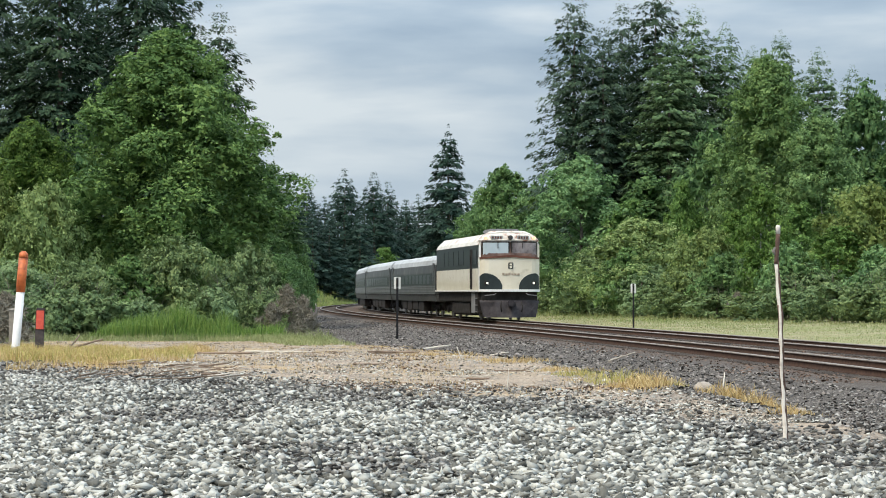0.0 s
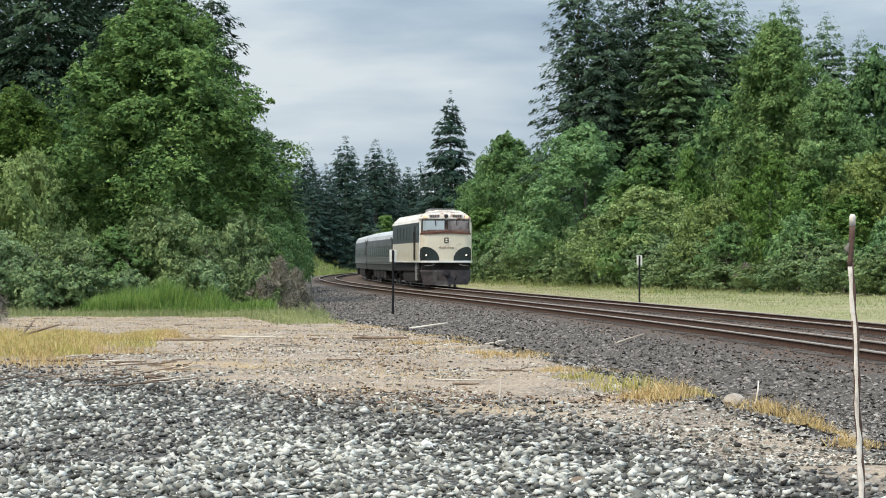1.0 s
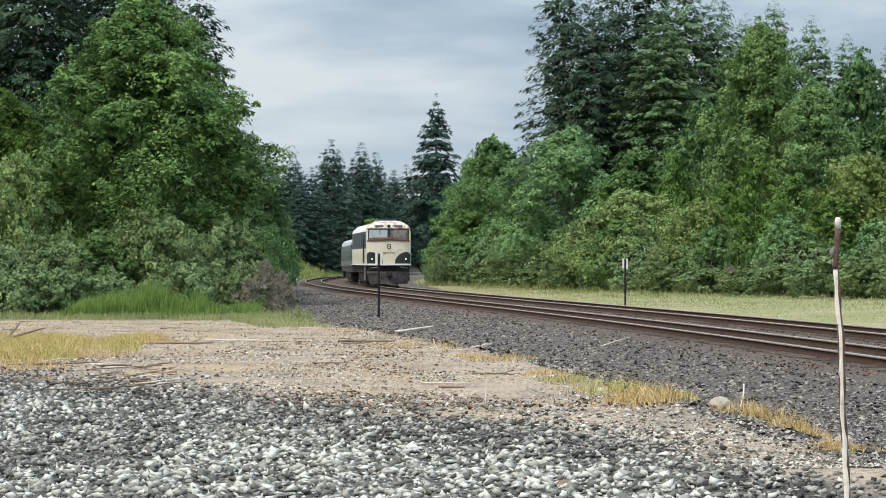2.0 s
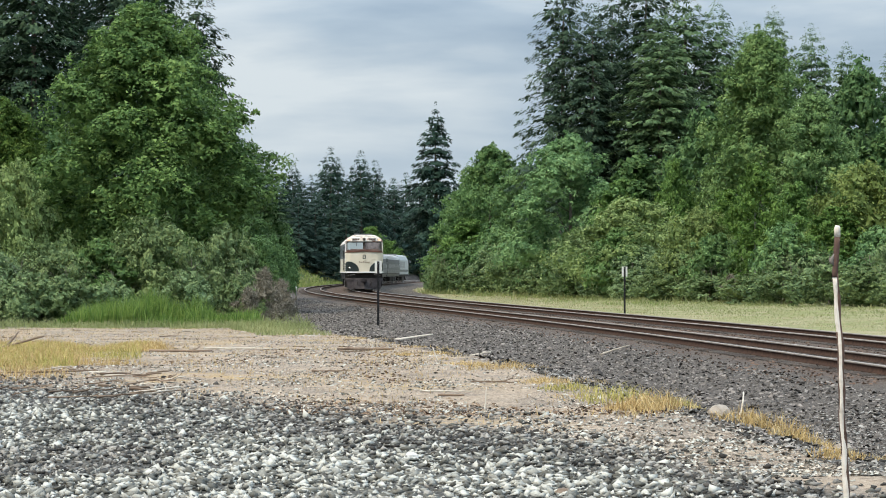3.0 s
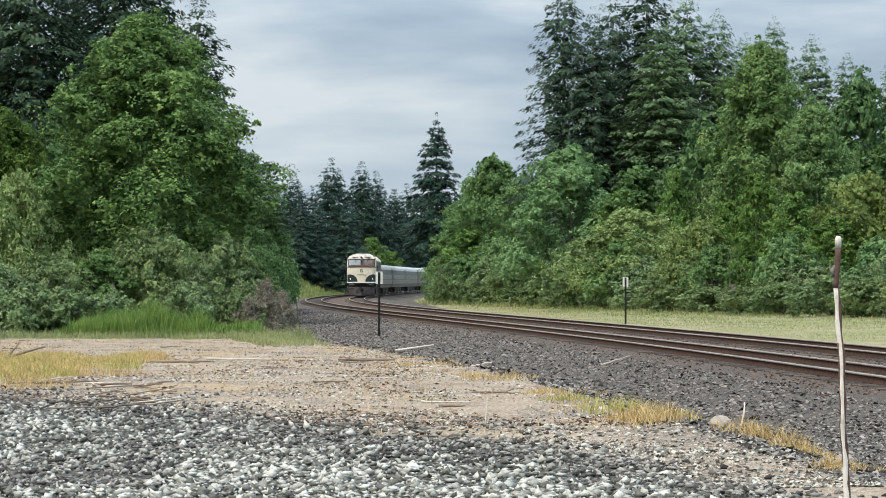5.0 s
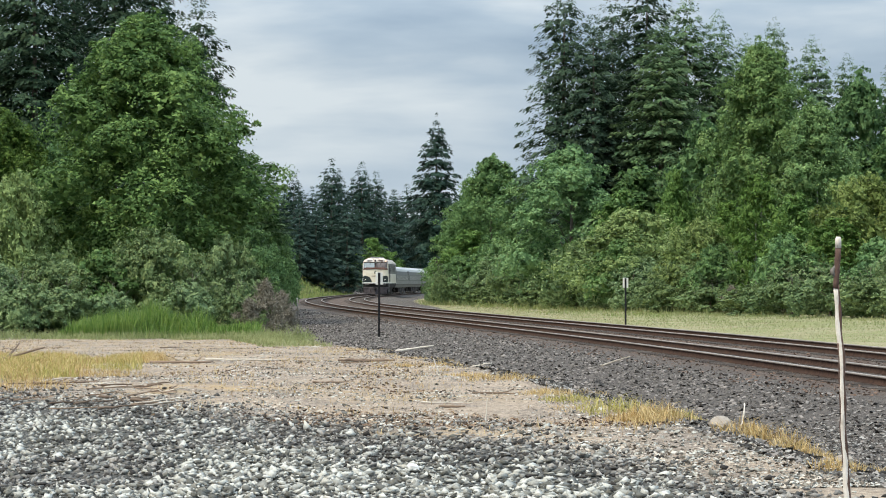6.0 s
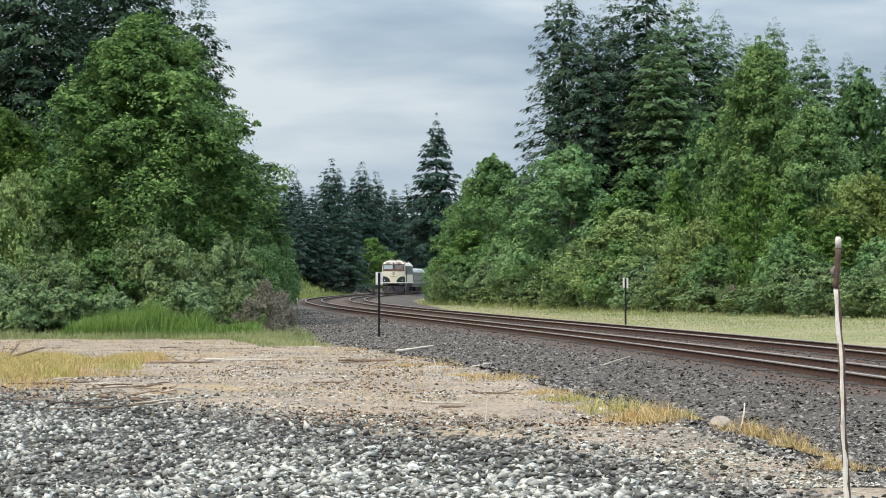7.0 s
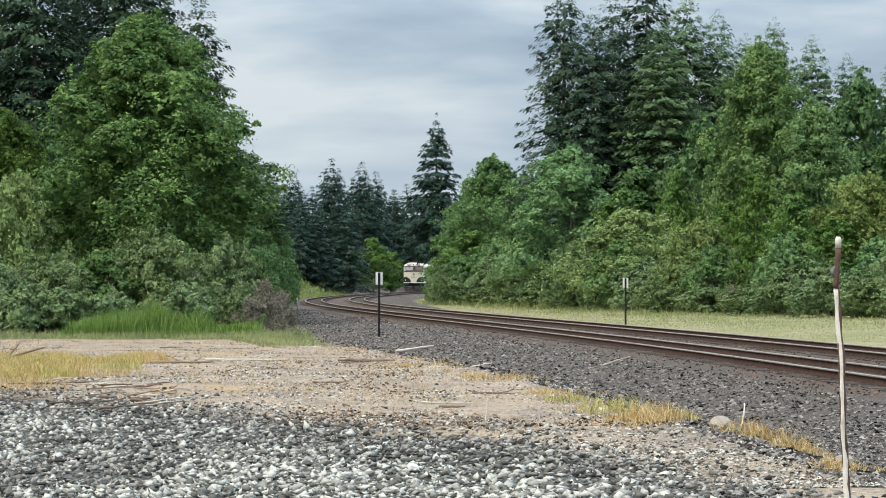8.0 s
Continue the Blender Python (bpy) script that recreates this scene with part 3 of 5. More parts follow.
def build_plants():
    grove = "trees along the line"
    # fir and spruce meshes: height, radius
    fir_a = conifer_mesh("fir_boughs", 28, 4.6, 3.5, 46, 11, NEEDLE, needle=0.46, droop=0.4, ragged=0.5, power=0.7, density=1.35, full=0.62)
    fir_b = conifer_mesh("fir_boughs", 26, 4.0, 4.0, 46, 11, NEEDLE_OLD, needle=0.46, droop=0.34, ragged=0.45, power=0.65, density=1.35, full=0.5)
    spruce = conifer_mesh("spruce_boughs", 25, 6.0, 6.0, 29, 11, NEEDLE_HAZED, needle=0.62, droop=0.42, ragged=0.28, power=0.95, density=1.9, full=0.95)
    far_fir = conifer_mesh("far_fir_boughs", 22, 5.0, 0.5, 32, 10, NEEDLE_HAZED, needle=0.66, droop=0.38, ragged=0.35, power=0.75, density=1.2, full=0.85)

    def fir_trunk(height):
        return trunk_mesh("trunk", height, 0.3, BARK, limbs=0, lean=0.0)

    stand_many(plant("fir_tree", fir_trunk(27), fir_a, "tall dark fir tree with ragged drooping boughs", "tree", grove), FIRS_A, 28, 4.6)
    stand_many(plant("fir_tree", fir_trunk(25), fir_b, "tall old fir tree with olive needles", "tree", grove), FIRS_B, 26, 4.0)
    stand_many(plant("spruce_tree", fir_trunk(24), spruce, "hazed blue-green spruce tree with a pointed top", "tree", grove), SPRUCES, 25, 6.0)
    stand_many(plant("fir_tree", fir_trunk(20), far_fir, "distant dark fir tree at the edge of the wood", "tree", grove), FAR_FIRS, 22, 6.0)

    oak = broadleaf_mesh("big_crown", 16, 5.4, 0.8, 84, 20, 44, 0.2, LEAF_GREEN, dome=1.65, foot=0.75)
    pale_crown = broadleaf_mesh("crown", 18, 5.6, 1.0, 72, 17, 38, 0.24, LEAF_PALE, dome=1.6, foot=0.8)
    mid = broadleaf_mesh("crown", 13, 4.6, 0.6, 46, 16, 32, 0.25, LEAF_MID, dome=2.2)
    dark = broadleaf_mesh("crown", 14, 5.0, 0.6, 40, 12, 24, 0.4, LEAF_DARK, dome=2.0)
    young = broadleaf_mesh("crown", 9, 3.2, 0.4, 36, 12, 28, 0.22, LEAF_BRIGHT, dome=1.8)
    olive = broadleaf_mesh("crown", 7, 4.0, 0.2, 38, 14, 32, 0.2, LEAF_OLIVE, dome=2.4)
    grey = broadleaf_mesh("foliage", 4.5, 3.4, 0.1, 32, 13, 28, 0.18, LEAF_GREY, dome=2.4, foot=0.8)
    fresh = broadleaf_mesh("foliage", 4.0, 2.6, 0.1, 26, 12, 28, 0.19, LEAF_MID, dome=2.2, foot=0.8)
    low = broadleaf_mesh("foliage", 2.2, 1.8, 0.0, 18, 10, 26, 0.15, LEAF_GREY, dome=2.0, foot=0.9)
    bare = broadleaf_mesh("foliage", 2.6, 1.4, 0.0, 16, 10, 13, 0.75, TWIGS, dome=1.4, slim=0.045, loose=1.0)
    trunk = trunk_mesh("trunk", 11, 0.22, BARK)
    stems = trunk_mesh("stem", 3.2, 0.05, BARK, limbs=10, spread=0.5)
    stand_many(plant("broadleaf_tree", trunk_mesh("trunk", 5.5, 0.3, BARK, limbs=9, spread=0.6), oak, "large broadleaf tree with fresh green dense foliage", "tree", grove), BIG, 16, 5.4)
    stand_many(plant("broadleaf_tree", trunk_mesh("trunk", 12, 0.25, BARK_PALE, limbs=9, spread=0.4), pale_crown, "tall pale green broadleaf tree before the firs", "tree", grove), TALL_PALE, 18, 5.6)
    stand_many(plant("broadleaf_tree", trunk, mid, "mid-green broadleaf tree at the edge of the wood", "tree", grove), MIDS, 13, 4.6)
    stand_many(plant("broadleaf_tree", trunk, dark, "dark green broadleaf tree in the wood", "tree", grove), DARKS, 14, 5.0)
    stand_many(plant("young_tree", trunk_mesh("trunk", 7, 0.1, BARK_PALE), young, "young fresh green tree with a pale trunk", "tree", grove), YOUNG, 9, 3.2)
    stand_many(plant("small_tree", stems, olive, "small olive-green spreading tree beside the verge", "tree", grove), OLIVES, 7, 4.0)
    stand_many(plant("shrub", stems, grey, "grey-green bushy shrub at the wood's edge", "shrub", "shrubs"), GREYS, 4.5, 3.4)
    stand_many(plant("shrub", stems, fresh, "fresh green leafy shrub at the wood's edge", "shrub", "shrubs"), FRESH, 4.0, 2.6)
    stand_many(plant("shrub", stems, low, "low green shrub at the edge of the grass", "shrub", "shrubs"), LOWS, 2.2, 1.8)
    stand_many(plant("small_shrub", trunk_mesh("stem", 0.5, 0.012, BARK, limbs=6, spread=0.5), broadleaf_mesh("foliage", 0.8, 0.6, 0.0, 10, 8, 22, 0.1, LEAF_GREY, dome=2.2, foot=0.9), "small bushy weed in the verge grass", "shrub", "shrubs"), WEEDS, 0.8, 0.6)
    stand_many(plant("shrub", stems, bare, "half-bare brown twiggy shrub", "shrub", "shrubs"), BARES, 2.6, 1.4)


build_plants()


# ---- railway ----
def rail_mesh(u, y0, y1):
    """A rail of the usual section, laid along the line."""
    prof = [(-0.07, -0.172), (0.07, -0.172), (0.07, -0.158), (0.012, -0.13), (0.012, -0.045), (0.036, -0.036), (0.036, -0.006), (0.028, 0.0), (-0.028, 0.0), (-0.036, -0.006), (-0.036, -0.036), (-0.012, -0.045), (-0.012, -0.13), (-0.07, -0.158)]
    ys = list(np.arange(y0, 130, 2.5)) + list(np.arange(130, y1, 5.0))
    verts, faces, k = [], [], len(prof)
    for y in ys:
        a = line_turn(y)
        c, s = math.cos(a), math.sin(a)
        x = line_x(y) + u * c
        yy = y + u * s
        for px, pz in prof:
            verts.append((x + px * c, yy + px * s, pz))
    for j in range(len(ys) - 1):
        for i in range(k):
            faces.append((j * k + i, j * k + (i + 1) % k, (j + 1) * k + (i + 1) % k, (j + 1) * k + i))
    me = mesh_from("rail", verts, faces, [RUST, RAIL_HEAD])
    idx = np.array([1 if 5 <= (i % k) <= 9 else 0 for i in range(len(faces))], dtype=np.int32)
    me.polygons.foreach_set("material_index", idx)
    return me


def build_track(name, u, label):
    track = tagged(new(name), label, "railway track", "railway tracks")
    for side in (-0.7525, 0.7525):
        mesh_part("rail", rail_mesh(u + side, 24.0, 620.0), track, "rusty steel rail with a worn head")
    bm = box((-1.3, -0.115, -0.33), (1.3, 0.115, -0.165), 0.012)
    sleeper = bpy.data.meshes.new("sleeper")
    bm.to_mesh(sleeper)
    bm.free()
    sleeper.materials.append(SLEEPER)
    y, rest = 30.0, []
    while y < 330:
        a = line_turn(y)
        m = Matrix.Translation((line_x(y) + u * math.cos(a), y + u * math.sin(a), 0.0)) @ Matrix.Rotation(a, 4, "Z")
        if y < 120:
            ob = mesh_part("sleeper", sleeper, track)
            ob.matrix_basis = m
        else:
            rest.append(m)
        y += 0.5
    vs = [m @ Vector((sx * 1.3, sy * 0.115, z)) for m in rest for z in (-0.33, -0.165) for sx, sy in ((-1, -1), (1, -1), (1, 1), (-1, 1))]
    fs = [[8 * i + k for k in q] for i in range(len(rest)) for q in ((4, 5, 6, 7), (0, 1, 5, 4), (1, 2, 6, 5), (2, 3, 7, 6), (3, 0, 4, 7))]
    far = mesh_part("sleeper_run", mesh_from("sleeper_run", vs, fs, [SLEEPER]), track)
    tagged(far, kind="stuff")
    return track


build_track("railway_track", 0.0, "railway track with rusty rails on dark ballast")
build_track("railway_track", NEAR_TRACK, "railway track with worn shiny railheads beside the gravel")

# ---- the train ----
CREAM = material("cream_paint", ((0.64, 0.58, 0.46), (0.73, 0.68, 0.56)), rough=0.35, scale=1.2, second=((0.36, 0.29, 0.2), 2.5, 0.6, 0.85), coat=0.2)
ROOF_PAINT = material("weathered_white_roof", ((0.5, 0.47, 0.42), (0.72, 0.7, 0.66)), rough=0.6, scale=1.4, second=((0.34, 0.17, 0.1), 2.2, 0.58, 0.72))
BROW_PAINT = material("rust_streaked_white", ((0.48, 0.42, 0.36), (0.7, 0.67, 0.62)), rough=0.6, scale=2.4, second=((0.24, 0.1, 0.065), 3.4, 0.5, 0.64))
CAB_SURROUND = material("rusty_dark_surround", ((0.06, 0.03, 0.025), (0.17, 0.11, 0.09)), rough=0.55, scale=2.5, spec=0.2)
GREEN_PAINT = material("dark_green_paint", ((0.018, 0.026, 0.026), (0.035, 0.046, 0.046)), rough=0.4, scale=1.5, spec=0.3)
BROWN_PAINT = material("brown_stripe_paint", ((0.1, 0.04, 0.03), (0.16, 0.07, 0.05)), rough=0.5, scale=2, spec=0.2)
SILVER = material("weathered_stainless", ((0.048, 0.054, 0.054), (0.088, 0.096, 0.094)), rough=0.5, metal=0.15, spec=0.35, scale=0.8, second=((0.16, 0.15, 0.14), 1.5, 0.55, 0.8))
SILVER_LIGHT = material("pale_fluted_steel", ((0.11, 0.115, 0.113), (0.18, 0.185, 0.182)), rough=0.45, metal=0.2, scale=1.1)
SILVER_ROOF = material("dull_silver_roof", ((0.36, 0.37, 0.37), (0.55, 0.56, 0.56)), rough=0.5, metal=0.3, scale=0.9)
PALE_GREY = material("pale_grey_paint", ((0.26, 0.29, 0.29), (0.38, 0.41, 0.41)), rough=0.4, scale=1.0, second=((0.25, 0.25, 0.25), 1.8, 0.6, 0.8))
UNDERFRAME = material("sooty_underframe", ((0.018, 0.016, 0.015), (0.05, 0.045, 0.042)), rough=0.75, scale=3, spec=0.12)
PILOT = material("scuffed_dark_pilot", ((0.018, 0.016, 0.018), (0.07, 0.062, 0.066)), rough=0.6, scale=2.2, spec=0.15)
GREY_STEEL = material("grey_steel", ((0.16, 0.16, 0.165), (0.28, 0.28, 0.28)), rough=0.5, scale=3)
GLASS_DARK = material("dark_tinted_glass", ((0.012, 0.015, 0.017), (0.02, 0.024, 0.026)), rough=0.3, scale=0.5)
# Sky reflection is put into the left pane's colour, shade into the right's.
GLASS_PAINTED_SHADE = material("pane_painted_shade", ((0.05, 0.035, 0.035), (0.3, 0.26, 0.26)), rough=0.1, scale=1.6, coat=0.6)
GLASS_PAINTED_SKY = material("pane_painted_sky", ((0.34, 0.42, 0.47), (0.44, 0.51, 0.55)), rough=0.05, scale=0.5, coat=1.0)
INK = material("dark_lettering", ((0.05, 0.05, 0.045), (0.08, 0.08, 0.075)), rough=0.5)
FADED_INK = material("faded_lettering", ((0.26, 0.2, 0.15), (0.36, 0.29, 0.22)), rough=0.5)
WHITE_STRIPE = material("white_stripe", ((0.66, 0.66, 0.64), (0.78, 0.78, 0.76)), rough=0.45, scale=3)


def lamp_glow(name, color, strength):
    m = material(name, (color, color))
    b = m.node_tree.nodes["Principled BSDF"]
    b.inputs["Emission Color"].default_value = (*color, 1)
    b.inputs["Emission Strength"].default_value = strength
    return m


LAMP_WHITE = lamp_glow("white_lamp", (1.0, 0.97, 0.9), 0.45)
LAMP_AMBER = lamp_glow("warm_marker_lamp", (1.0, 0.62, 0.4), 0.6)
LAMP_OFF = material("unlit_lamp", ((0.03, 0.025, 0.025), (0.06, 0.05, 0.05)), rough=0.2)
TRAIN = []


def loft(bm, rings, cap=True, mat=0, shade=False):
    vs = [[bm.verts.new(p) for p in r] for r in rings]
    k = len(vs[0])
    for r0, r1 in zip(vs, vs[1:]):
        for i in range(k):
            f = bm.faces.new((r0[i], r0[(i + 1) % k], r1[(i + 1) % k], r1[i]))
            f.material_index, f.smooth = mat, shade
    if cap:
        bm.faces.new(list(reversed(vs[0]))).material_index = mat
        bm.faces.new(vs[-1]).material_index = mat
    bmesh.ops.recalc_face_normals(bm, faces=bm.faces)
    return bm


def along(prof, y0, y1, steps=1):
    """A cross-section (x, z) drawn out along y."""
    return loft(bmesh.new(), [[(x, y0 + (y1 - y0) * i / steps, z) for x, z in prof] for i in range(steps + 1)])


def upright(levels):
    """Stacked plan outlines: each level is z and a list of (x, y)."""
    return loft(bmesh.new(), [[(x, y, z) for x, y in plan] for z, plan in levels])


def disc(radius, y0, y1, x, z, sides=16):
    return loft(bmesh.new(), [[(x + radius * math.cos(k * math.tau / sides), y, z + radius * math.sin(k * math.tau / sides)) for k in range(sides)] for y in (y0, y1)])


def wheel_bm(x, y, r=0.46):
    return loft(bmesh.new(), [[(xx, y + rr * math.cos(k * math.tau / 20), r + 0.005 + rr * math.sin(k * math.tau / 20)) for k in range(20)] for xx, rr in ((x - 0.07, r), (x + 0.04, r), (x + 0.07, r * 0.7))])


def bogie(parent, y, base=2.6):
    b = part("bogie", box((-1.05, y - base * 0.75, 0.42), (-0.85, y + base * 0.75, 0.75), 0.03), UNDERFRAME, parent)
    part("side_frame", box((0.85, y - base * 0.75, 0.42), (1.05, y + base * 0.75, 0.75), 0.03), UNDERFRAME, b)
    part("bolster", box((-1.1, y - 0.3, 0.55), (1.1, y + 0.3, 0.98), 0.03), UNDERFRAME, b)
    for yy in (y - base / 2, y + base / 2):
        part("axle", box((-0.75, yy - 0.08, 0.38), (0.75, yy + 0.08, 0.54), 0.02), UNDERFRAME, b)
        for x in (-0.75, 0.75):
            part("wheel", wheel_bm(x, yy), GREY_STEEL, b)
        for x in (-1.14, 1.0):
            part("axle_box", box((x, yy - 0.17, 0.3), (x + 0.14, yy + 0.17, 0.62), 0.03), UNDERFRAME, b)


def prow(x, back=0.0):
    """Front face of the cab in plan: slightly pointed, rounded at the corners."""
    k = abs(x) / 1.5
    return -8.58 + back + 0.14 * k + 0.34 * max(0.0, (k - 0.72) / 0.28) ** 2


PLAN_X = (-1.5, -1.42, -1.28, -1.08, -0.5, 0.0, 0.5, 1.08, 1.28, 1.42, 1.5)


def front_plan(back=0.0, squeeze=1.0, rear=-7.6):
    return [(x * squeeze, prow(x, back)) for x in PLAN_X] + [(1.5 * squeeze, rear), (-1.5 * squeeze, rear)]


def face_panel(xs, low, high, back=0.0, off=0.02, squeeze=1.0):
    """A thin panel on the front face between two height curves."""
    bm = bmesh.new()
    rows = []
    for x in xs:
        z0, z1 = low(x), max(high(x), low(x) + 0.002)
        y0, y1 = prow(x, back) - off, prow(x, back) + 0.03
        rows.append([bm.verts.new((x * squeeze, y, z)) for y, z in ((y0, z0), (y0, z1), (y1, z1), (y1, z0))])
    for a, b in zip(rows, rows[1:]):
        for i in range(4):
            bm.faces.new((a[i], a[(i + 1) % 4], b[(i + 1) % 4], b[i]))
    bm.faces.new(list(reversed(rows[0])))
    bm.faces.new(rows[-1])
    bmesh.ops.recalc_face_normals(bm, faces=bm.faces)
    return bm


def build_cab_car():
    car = tagged(new("cab_car"), "cream and dark green cab car with a weathered white roof", "train car", "train")
    hull = [(-1.5, 1.55), (1.5, 1.55), (1.5, 3.95), (1.42, 4.15), (1.05, 4.52), (0.45, 4.62), (-0.45, 4.62), (-1.05, 4.52), (-1.42, 4.15), (-1.5, 3.95)]
    part("body", along([(-1.5, 1.55), (1.5, 1.55), (1.5, 2.72), (-1.5, 2.72)], -7.6, 8.4), CREAM, car)
    part("upper_body", along([(-1.497, 2.72), (1.497, 2.72), (1.497, 3.95), (-1.497, 3.95)], -7.6, 8.4), GREEN_PAINT, car, "dark green upper side")
    part("roof", along([(-1.52, 3.95), (1.52, 3.95)] + hull[3:9] + [(-1.42, 4.15)], -8.05, 8.42), ROOF_PAINT, car, "rust-streaked white roof")
    part("nose", upright([(1.55, front_plan()), (3.22, front_plan()), (3.3, front_plan(0.06, 0.99))]), CREAM, car)
    part("cab", upright([(3.3, front_plan(0.06, 0.985)), (4.05, front_plan(0.3, 0.975)), (4.12, front_plan(0.3, 0.97))]), CAB_SURROUND, car)
    part("brow", upright([(4.08, front_plan(0.2, 1.0)), (4.18, front_plan(0.14, 1.01)), (4.44, front_plan(0.3, 0.88)), (4.68, front_plan(0.7, 0.6))]), BROW_PAINT, car, "rust-streaked white brow over the windscreen")
    part("window_ledge", face_panel(np.linspace(-1.5, 1.5, 13), lambda x: 3.2 + 0.1 * (1 - abs(x) / 1.5), lambda x: 3.29 + 0.12 * (1 - abs(x) / 1.5), off=0.06), BROWN_PAINT, car, "brown ledge under the windscreen")
    for side in (-1, 1):
        xs = np.linspace(0.04, 1.4, 9) * side
        surround = part("windscreen_frame", face_panel(xs, lambda x: 3.38, lambda x: 4.12, 0.17, 0.03), UNDERFRAME, car)
        part("windscreen", face_panel(np.linspace(0.1, 1.34, 9) * side, lambda x: 3.43, lambda x: 4.05, 0.17, 0.045), GLASS_PAINTED_SKY if side < 0 else GLASS_PAINTED_SHADE, surround, "windscreen pane with its reflection painted into the colour")
        part("wiper", box((side * 0.62 - 0.015, prow(0.62) + 0.07, 3.75), (side * 0.62 + 0.015, prow(0.62) + 0.1, 4.1)), UNDERFRAME, surround)
        arc = np.linspace(0.42, 1.5, 18) * side
        part("paint_panel", face_panel(arc, lambda x: 1.62, lambda x: 1.64 + 0.82 * math.sqrt(max(0.0, 1 - ((1.28 - abs(x)) / 0.88) ** 2)) if abs(x) < 1.28 else 2.46 - 0.16 * ((abs(x) - 1.28) / 0.22) ** 2), GREEN_PAINT, car, "dark green curved paint panel")
        housing = part("ditch_light", box((side * 1.17 - 0.13, -8.5, 1.84), (side * 1.17 + 0.13, -8.24, 2.06), 0.03), UNDERFRAME, car)
        part("lens", disc(0.055, -8.525, -8.49, side * 1.17, 1.95), LAMP_WHITE, housing, "lit white lamp lens")
        part("marker_light", disc(0.085, -8.36, -8.2, side * 1.22, 4.29), LAMP_AMBER, car, "warm-coloured marker lamp")
        board = part("number_board", box((side * 0.66 - 0.3, -8.37, 4.22), (side * 0.66 + 0.3, -8.2, 4.42), 0.02), PALE_GREY, car)
        for k in range(4):
            part("bar", box((side * 0.66 - 0.24 + k * 0.13, -8.378, 4.26), (side * 0.66 - 0.16 + k * 0.13, -8.37, 4.38)), BROWN_PAINT, board)
        part("corner_post", box((side * 1.47 - 0.06, -8.1, 1.6), (side * 1.47 + 0.06, -7.98, 3.95), 0.02), WHITE_STRIPE if side < 0 else CREAM, car)
        # side of the car
        part("cab_window", box((side * 1.5 - 0.012, -7.1, 2.95), (side * 1.5 + 0.012, -6.0, 3.7), 0.005), GLASS_DARK, car)
        door = part("cab_door", box((side * 1.5 - 0.02, -5.6, 1.62), (side * 1.5 + 0.02, -4.85, 3.75), 0.01), UNDERFRAME, car, "dark side door")
        part("handrail", box((side * 1.6 - 0.025, -5.72, 1.7), (side * 1.6 + 0.025, -5.66, 3.4), 0.005), UNDERFRAME, door)
        part("sill", box((side * 1.53 - 0.05, -8.0, 1.5), (side * 1.53 + 0.05, 8.4, 1.58), 0.01), WHITE_STRIPE, car, "pale sill stripe")
        for k in range(5):
            part("louvre", box((side * 1.503 - 0.012, -2.5 + 1.9 * k, 2.95), (side * 1.503 + 0.012, -1.2 + 1.9 * k, 3.75), 0.005), GREEN_PAINT, car)
        steps = part("step_well", box((side * 1.3 - 0.2, -7.55, 0.35), (side * 1.3 + 0.2, -6.6, 1.5), 0.02), UNDERFRAME, car)
        for k in range(3):
            part("step", box((side * 1.36 - 0.2, -7.5, 0.42 + 0.36 * k), (side * 1.36 + 0.2, -6.65, 0.46 + 0.36 * k)), GREY_STEEL, steps)
        part("equipment_box", box((side * 1.15 - 0.3, -6.4, 0.35), (side * 1.15 + 0.3, -4.9, 1.5), 0.04), GREY_STEEL, car, "grey equipment box")
        part("air_hose", tube_points(bmesh.new(), [(side * 0.5, -8.75, 1.0), (side * 0.55, -8.9, 0.7), (side * 0.5, -8.85, 0.45)], [0.03, 0.03, 0.03], 6), UNDERFRAME, car)
        part("grab_iron", tube_points(bmesh.new(), [(side * 0.75, -8.7, 1.42), (side * 0.85, -8.78, 1.34), (side * 1.3, -8.6, 1.3)], [0.02, 0.02, 0.02], 6), GREY_STEEL, car)
    part("anticlimber", upright([(1.5, [(x * 1.01, prow(x) - 0.09) for x in PLAN_X] + [(1.5, -7.9), (-1.5, -7.9)]), (1.62, [(x * 1.01, prow(x) - 0.09) for x in PLAN_X] + [(1.5, -7.9), (-1.5, -7.9)])]), WHITE_STRIPE, car, "pale anticlimber ledge")
    part("underframe", box((-1.38, -8.2, 0.95), (1.38, 8.3, 1.52), 0.03), UNDERFRAME, car)
    part("pilot", upright([(0.16, [(-1.3, -8.35), (-0.7, -8.75), (0, -8.95), (0.7, -8.75), (1.3, -8.35), (1.3, -8.0), (-1.3, -8.0)]), (0.95, [(-1.48, -8.2), (-0.8, -8.5), (0, -8.65), (0.8, -8.5), (1.48, -8.2), (1.48, -7.95), (-1.48, -7.95)]), (1.06, [(-1.48, -8.1), (-0.8, -8.4), (0, -8.5), (0.8, -8.4), (1.48, -8.1), (1.48, -7.95), (-1.48, -7.95)])]), PILOT, car, "scuffed dark snowplough pilot")
    coup = part("coupler", box((-0.17, -9.15, 0.72), (0.17, -8.3, 1.02), 0.05), UNDERFRAME, car)
    part("knuckle", box((-0.26, -9.3, 0.7), (0.1, -9.05, 1.06), 0.06), PILOT, coup)
    part("headlight", disc(0.12, -8.5, -8.2, 0.0, 4.32), LAMP_OFF, car, "unlit round headlight")
    part("roof_box", box((-0.75, -6.6, 4.6), (0.75, -4.2, 4.82), 0.06), GREY_STEEL, car, "grey box on the roof")
    horn = part("horn", box((-0.3, -7.2, 4.6), (0.3, -7.05, 4.68), 0.02), GREY_STEEL, car)
